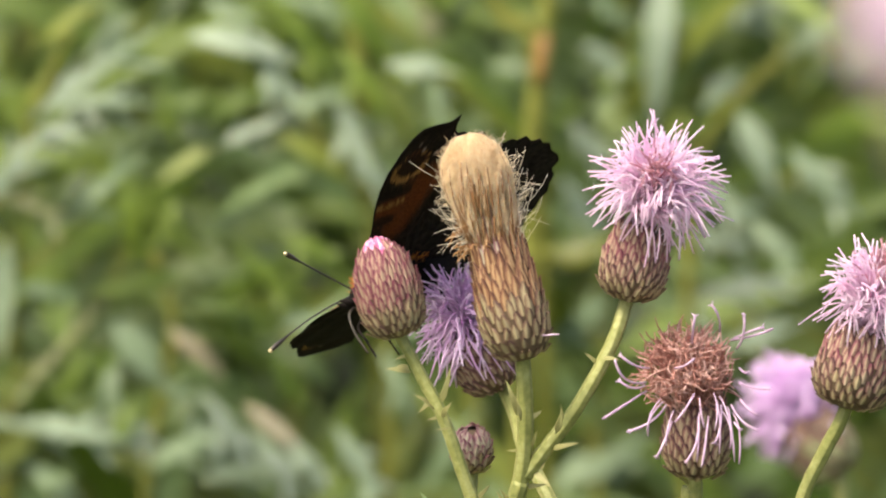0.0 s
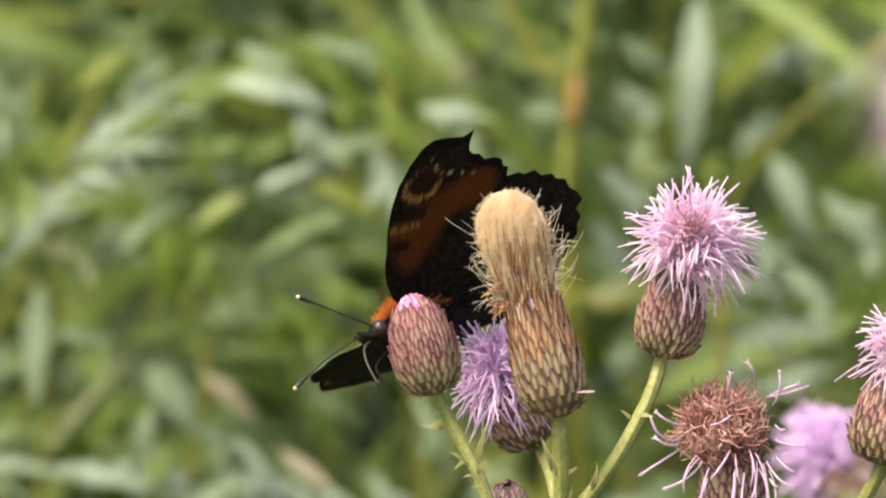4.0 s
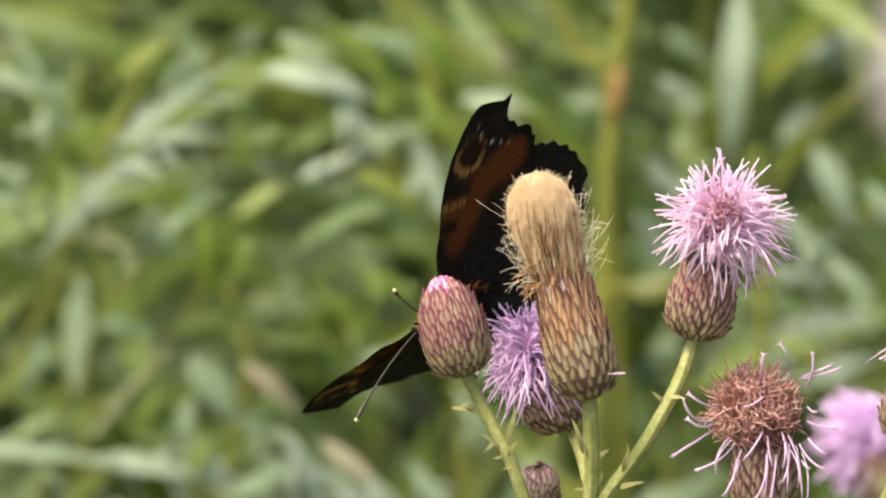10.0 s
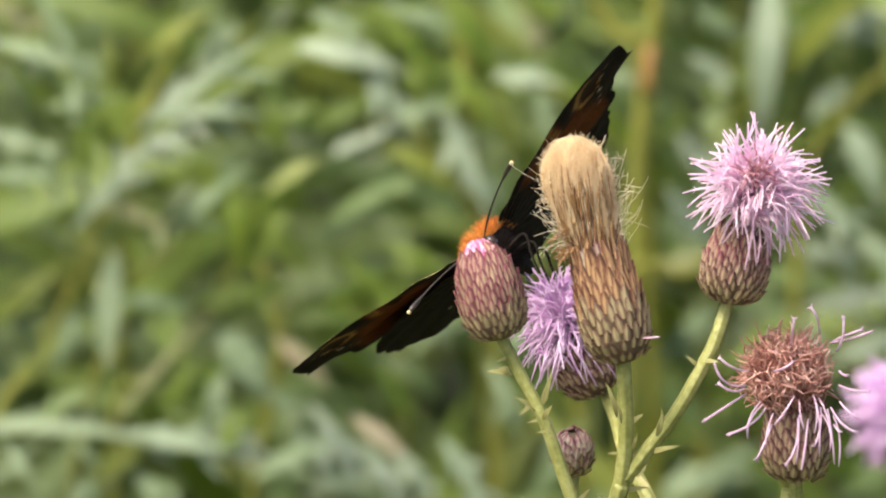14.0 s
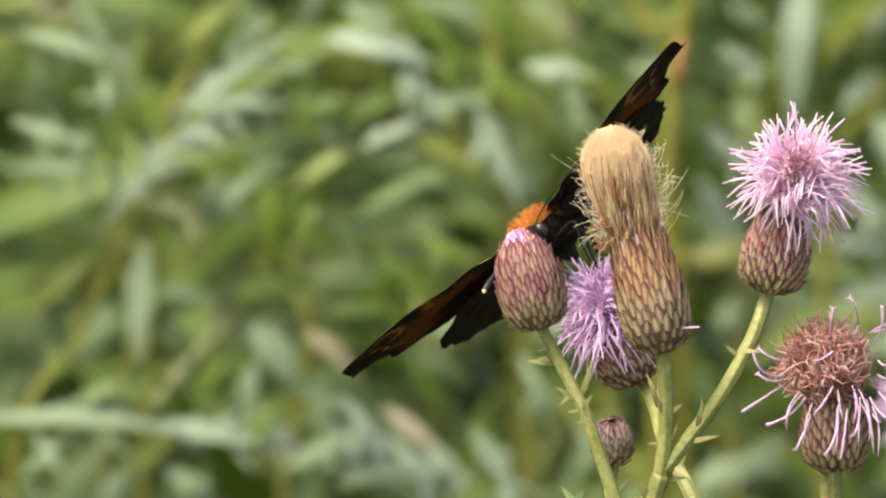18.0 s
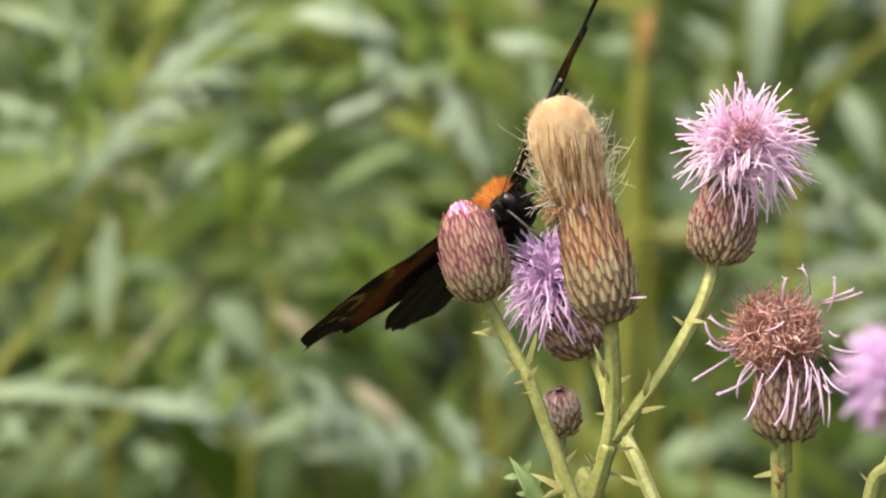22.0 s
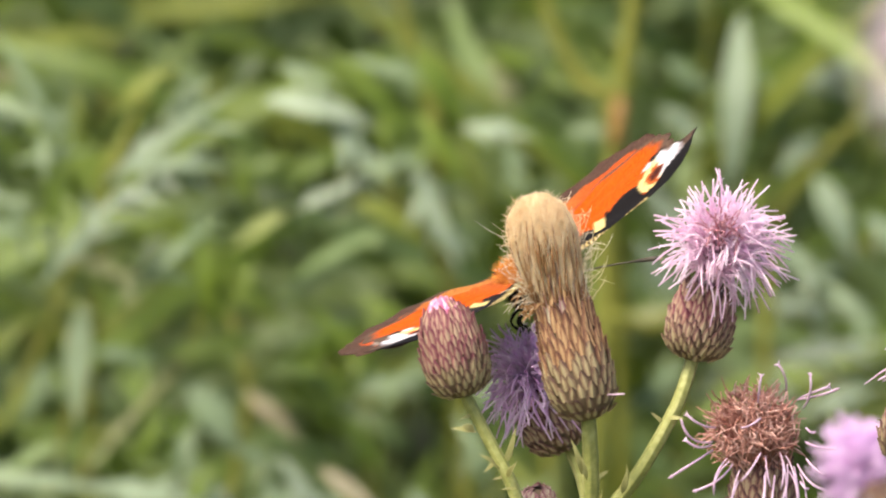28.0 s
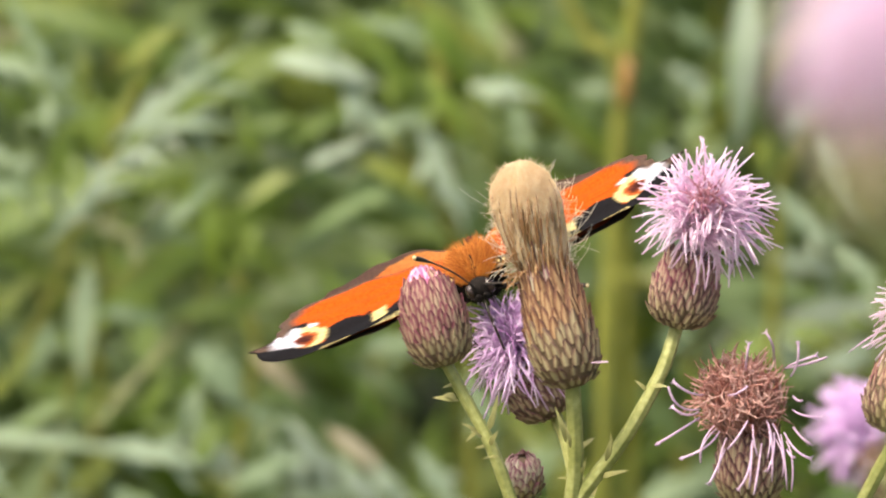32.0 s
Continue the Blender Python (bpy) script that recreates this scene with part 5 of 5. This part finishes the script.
# seconds; place in millimetres; turn in degrees; raise, forward sweep, turn of the hindwing, twist and further raise of the hindwing, for the left and right wings
FLIGHT = [
    (0, 6.66, -7.65, 31.4, 15.0, -145.0, 11.4, 7.9, -10.1, -29.3, 20.8, -20.0, 1.4, -1.6, 2.3, 0.0),
    (1, 6.65, -5.49, 33.4, 13.2, -143.7, 10.1, 8.8, -13.4, -23.5, 29.6, -20.0, 3.2, -4.2, 5.3, 0.0),
    (2, 5.71, -7.14, 33.0, 9.9, -139.8, 14.7, 5.7, -10.6, -30.4, 16.5, -20.0, 2.9, 1.5, 2.7, 0.0),
    (5, 4.95, -5.92, 36.4, 7.1, -152.5, 15.5, 19.1, -9.1, -28.1, 12.1, -20.0, 2.3, 2.1, 1.5, 0.0),
    (6, 5.82, -6.69, 33.4, 8.8, -152.5, 14.0, 11.6, -7.8, -26.8, 12.4, -20.0, 2.3, -4.8, 1.5, 0.0),
    (6.5, 5.95, -6.49, 33.5, 7.3, -157.3, 16.5, 15.2, -6.4, -21.4, 8.9, -20.0, 1.4, -3.6, 1.2, 0.0),
    (7, 6.47, -5.73, 33.8, 1.0, -176.3, 26.5, 35.0, -0.6, -4.0, -5.1, -20.0, -2.1, 8.0, 0.0, 0.0),
    (7.5, 6.92, -6.81, 37.7, 8.7, -165.5, 12.0, 20.4, -3.6, -12.2, -4.1, -20.0, 0.2, 6.3, -1.0, 0.0),
    (8, 7.04, -7.09, 38.6, 10.6, -162.8, 8.4, 18.1, -4.3, -15.3, -3.9, -20.0, 0.8, 7.6, -1.3, 0.0),
    (9, 5.82, -7.74, 41.3, 10.3, -144.8, 22.7, 23.1, -4.0, -25.2, 9.1, -20.0, 1.9, 0.1, 2.3, 0.0),
    (10, 6.25, -7.06, 50.0, 7.9, -132.0, 14.1, 23.7, -8.5, -20.6, 12.3, 0.0, 2.4, -1.1, 2.9, 0.0),
    (11, 5.96, -5.03, 42.7, 4.6, -122.9, 19.4, 15.4, -3.0, -8.3, 19.0, 2.4, -1.0, 2.3, 4.4, -2.4),
    (12, 5.64, -5.12, 41.1, 5.3, -111.5, 12.2, 8.7, -12.7, -21.4, 10.7, 4.3, 1.9, -0.2, -5.7, -2.5),
    (13, 5.87, -5.54, 44.2, 5.5, -106.5, 10.3, 6.2, -12.0, -20.2, 10.8, 21.3, 0.6, 0.5, -4.7, -4.3),
    (14, 5.69, -4.23, 44.8, -6.2, -105.2, 11.3, 12.6, -16.2, -22.7, 4.7, 16, -0.2, 1.3, 2.3, -4.2),
    (17, 6.64, -3.74, 44.3, -3.9, -102.3, 8.5, 8.9, -8.9, -15.1, 6.0, 24, 2.8, -0.8, 0.0, -4),
    (18, 6.62, -3.83, 44.4, -5.7, -103.2, 7.7, 6.9, -9.8, -13.5, 6.0, 24, 1.3, 0.4, 0.0, -5),
    (19, 6.34, -3.66, 46.2, -5.3, -103.9, 5.9, 7.9, -10.4, -15.1, 6.0, 21, 2.9, -0.8, 0.0, -6),
    (19.5, 6.79, -4.81, 50.2, -2.0, -97.6, 4.0, 8.2, -14.5, -15.6, 6.0, 22, 2.5, -0.9, 0.0, -5.0),
    (20, 8.54, -4.7, 54.0, 5.8, -85.9, 8.8, 11.5, -8.3, -3.7, 6.0, 24, 1.5, 0.1, -3.0, -7.0),
    (20.5, 8.2, -4.6, 51.2, -0.2, -93.1, 9.8, 10.8, -2.8, -13.4, 26.0, 22, 6.5, -4.5, 0.0, -5.0),
    (21, 9.12, -3.68, 51.4, -7.1, -96.9, 2.6, 9.4, 0.2, -10.0, 30.0, 15.0, 9.8, 2.6, 0.0, -6.0),
    (22, 8.1, -4.31, 49.2, -9.7, -96.7, 16.2, 12.8, -2.4, -11.8, 30.0, 19, 7.0, -1.5, 0.0, -4),
    (23, 8.51, -2.92, 50.8, -15.8, -93.0, 5.5, 9.4, -9.6, -7.6, 30.0, 20, 8.9, -4.4, 0.0, -3),
    (24, 9.38, -2.03, 46.0, -18.4, -93.2, 12.1, 3.5, 27.0, 4.1, 30.0, 8.3, 10.0, -3.4, 3.1, -1.0),
    (25, 9.09, -2.16, 42.4, -19.5, -90.9, 12.5, -5.0, 30.0, 11.8, 36.0, 12.5, 10.0, -2.4, 0.0, 1.8),
    (25.5, 9.7, -2.26, 36.3, -15.4, -92.5, 17.2, -8.7, 30.0, 17.5, 26.0, 2.2, 9.0, -4.3, 2.9, 5.8),
    (27.5, 12.74, -0.86, 36.6, 3.7, -75.4, 10.2, 16.4, 26.3, 23.5, -30.0, -30.0, 0.3, -0.1, -5.0, -5.0),
    (28, 13.0, -0.66, 33.5, 4.5, -73.7, 16.3, 14.3, 22.8, 21.0, -30.0, -30.0, 1.1, -0.9, -5.0, -5.0),
    (29, 13.29, -0.72, 26.5, 5.5, -76.6, 14.7, 10.9, 12.4, 9.3, -30.0, -30.0, 4.3, -0.0, -5.0, -5.0),
    (30, 12.16, -1.72, 25.0, 9.7, -79.6, 16.0, 14.9, 1.6, 1.5, -30.0, -30.0, 1.8, 2.1, -5.0, -5.0),
    (31, 11.82, -2.92, 24.6, 14.0, -89.5, 11.9, 10.2, 5.8, 0.7, -30.0, -30.0, 3.7, 0.8, -5.0, -5.0),
    (32, 8.59, -3.18, 23.1, 17.1, -86.5, 8.6, 3.5, -3.8, 0.1, -30.0, -30.0, 3.2, 1.6, -5.0, -5.0),
]
# seconds and turn, as an axis as long as its degrees, of the left and right antenna
FEELERS = (
    (1, ((0, 15, -18, -5), (1, 15, -18, -0), (2, 13, -16, -5), (5, 6, -8, -10), (6, 11, -15, -9), (7, 2, 72, -14), (8, -5, 6, -12), (9, 5, -8, -13), (10, 0, -1, -8), (11, 6, -8, -8), (12, 6, -8, -4), (14, 8, -11, -1), (17, 7, -8, 7), (18, 4, -5, 2), (19, 13, -12, 18), (21, 10, -9, 25), (22, 18, -14, 36), (23, 13, -11, 31), (27.5, -4, 1, 8), (28, -2, -1, 2), (29, -2, 5, 26), (30, -2, 3, 13), (31, 2, -2, 8), (32, 2, -2, 8))),
    (-1, ((0, 11, 2, 45), (1, 9, 1, 36), (2, 11, 5, 35), (5, 18, 14, 48), (6, 18, 8, 49), (7, 10, 72, 22), (8, 17, 13, 40), (9, 17, 16, 35), (11, -3, 4, -3), (12, -2, 3, 1), (13, -1, 5, -6), (14, -0, 2, 3), (17, 2, 1, 16), (18, 5, 5, 14), (19, 2, -2, 18), (19.5, 3, 2, 13), (23, 5, 1, 22), (30, -16, -33, 23), (31, -23, -42, 20), (32, -23, -42, 20))),
)
PERCH = 27.0  # millimetres behind the plane of the flowers
# seconds and lean in degrees of the bud and the withered flower
BUD_SWAY = ((0, 0.00), (4.5, -0.11), (6, 0.32), (6.5, 0.95), (7.5, 0.42), (8.5, -0.11), (11, -0.32), (12.5, -0.11), (14, 0.21), (17, 0.21), (19, 0.21), (21, 0.00), (22, -0.53), (24, -0.74), (25.5, -0.42), (27.5, -0.21), (29.5, 0.00), (30.5, -0.32), (31.5, -1.06), (32, -0.85))
WILT_SWAY = ((0, 0.00), (5, 0.00), (6.5, 0.57), (7.5, 0.19), (9, -0.29), (11, -0.29), (12, -0.10), (14, 0.19), (17, 0.38), (19.5, 0.38), (20.5, 0.00), (22, -0.38), (24, -0.38), (25.5, 0.00), (27.5, -0.10), (30, 0.00), (31, -0.76), (32, -0.67))


def lean_about(p, degrees):
    """A lean in the plane of the flowers about the point p of the view's space."""
    return VIEW @ Matrix.Translation(p) @ Matrix.Rotation(radians(-degrees), 4, "Y") @ Matrix.Translation(-Vector(p))


def motions():
    walk(BUTTERFLY, [(row[0], VIEW @ pose(row[1] * MM, PERCH * MM, row[2] * MM, *row[3:6])) for row in FLIGHT])
    for side, k in ((1, 0), (-1, 1)):
        fore, hind = [], []
        for row in FLIGHT:
            t, lift, sweep, back, twist = row[0], row[6 + k], row[8 + k], row[10 + k], row[12 + k]
            for rows, hinge, turn, raised in ((fore, FORE_HINGE, -sweep, lift), (hind, HIND_HINGE, back, lift + row[14 + k])):
                rows.append((t, Matrix.Translation((hinge[0] * MM, side * hinge[1] * MM, hinge[2] * MM)) @ Matrix.Rotation(radians(raised * side), 4, "X") @ Matrix.Rotation(radians(twist), 4, "Y") @ Matrix.Rotation(radians(turn * side), 4, "Z")))
        walk(WINGS["fore", side], fore)
        walk(WINGS["hind", side], hind)
    for side, rows in FEELERS:
        foot, turns = Matrix.Translation(Vector((8.1, side * 0.6, 0.9)) * MM), []
        for t, *w in rows:
            w = Vector(w)
            turns.append((t, foot @ Matrix.Rotation(radians(w.length), 4, w.normalized()) @ foot.inverted()))
        walk(HORNS[side], turns)
    walk(PLANTS["bud"], [(t, lean_about(spot(1020, 1010, 1.398), -a)) for t, a in BUD_SWAY])
    walk(PLANTS["wilted"], [(t, lean_about(spot(1378, 1300, 1.405), a)) for t, a in WILT_SWAY])


motions()
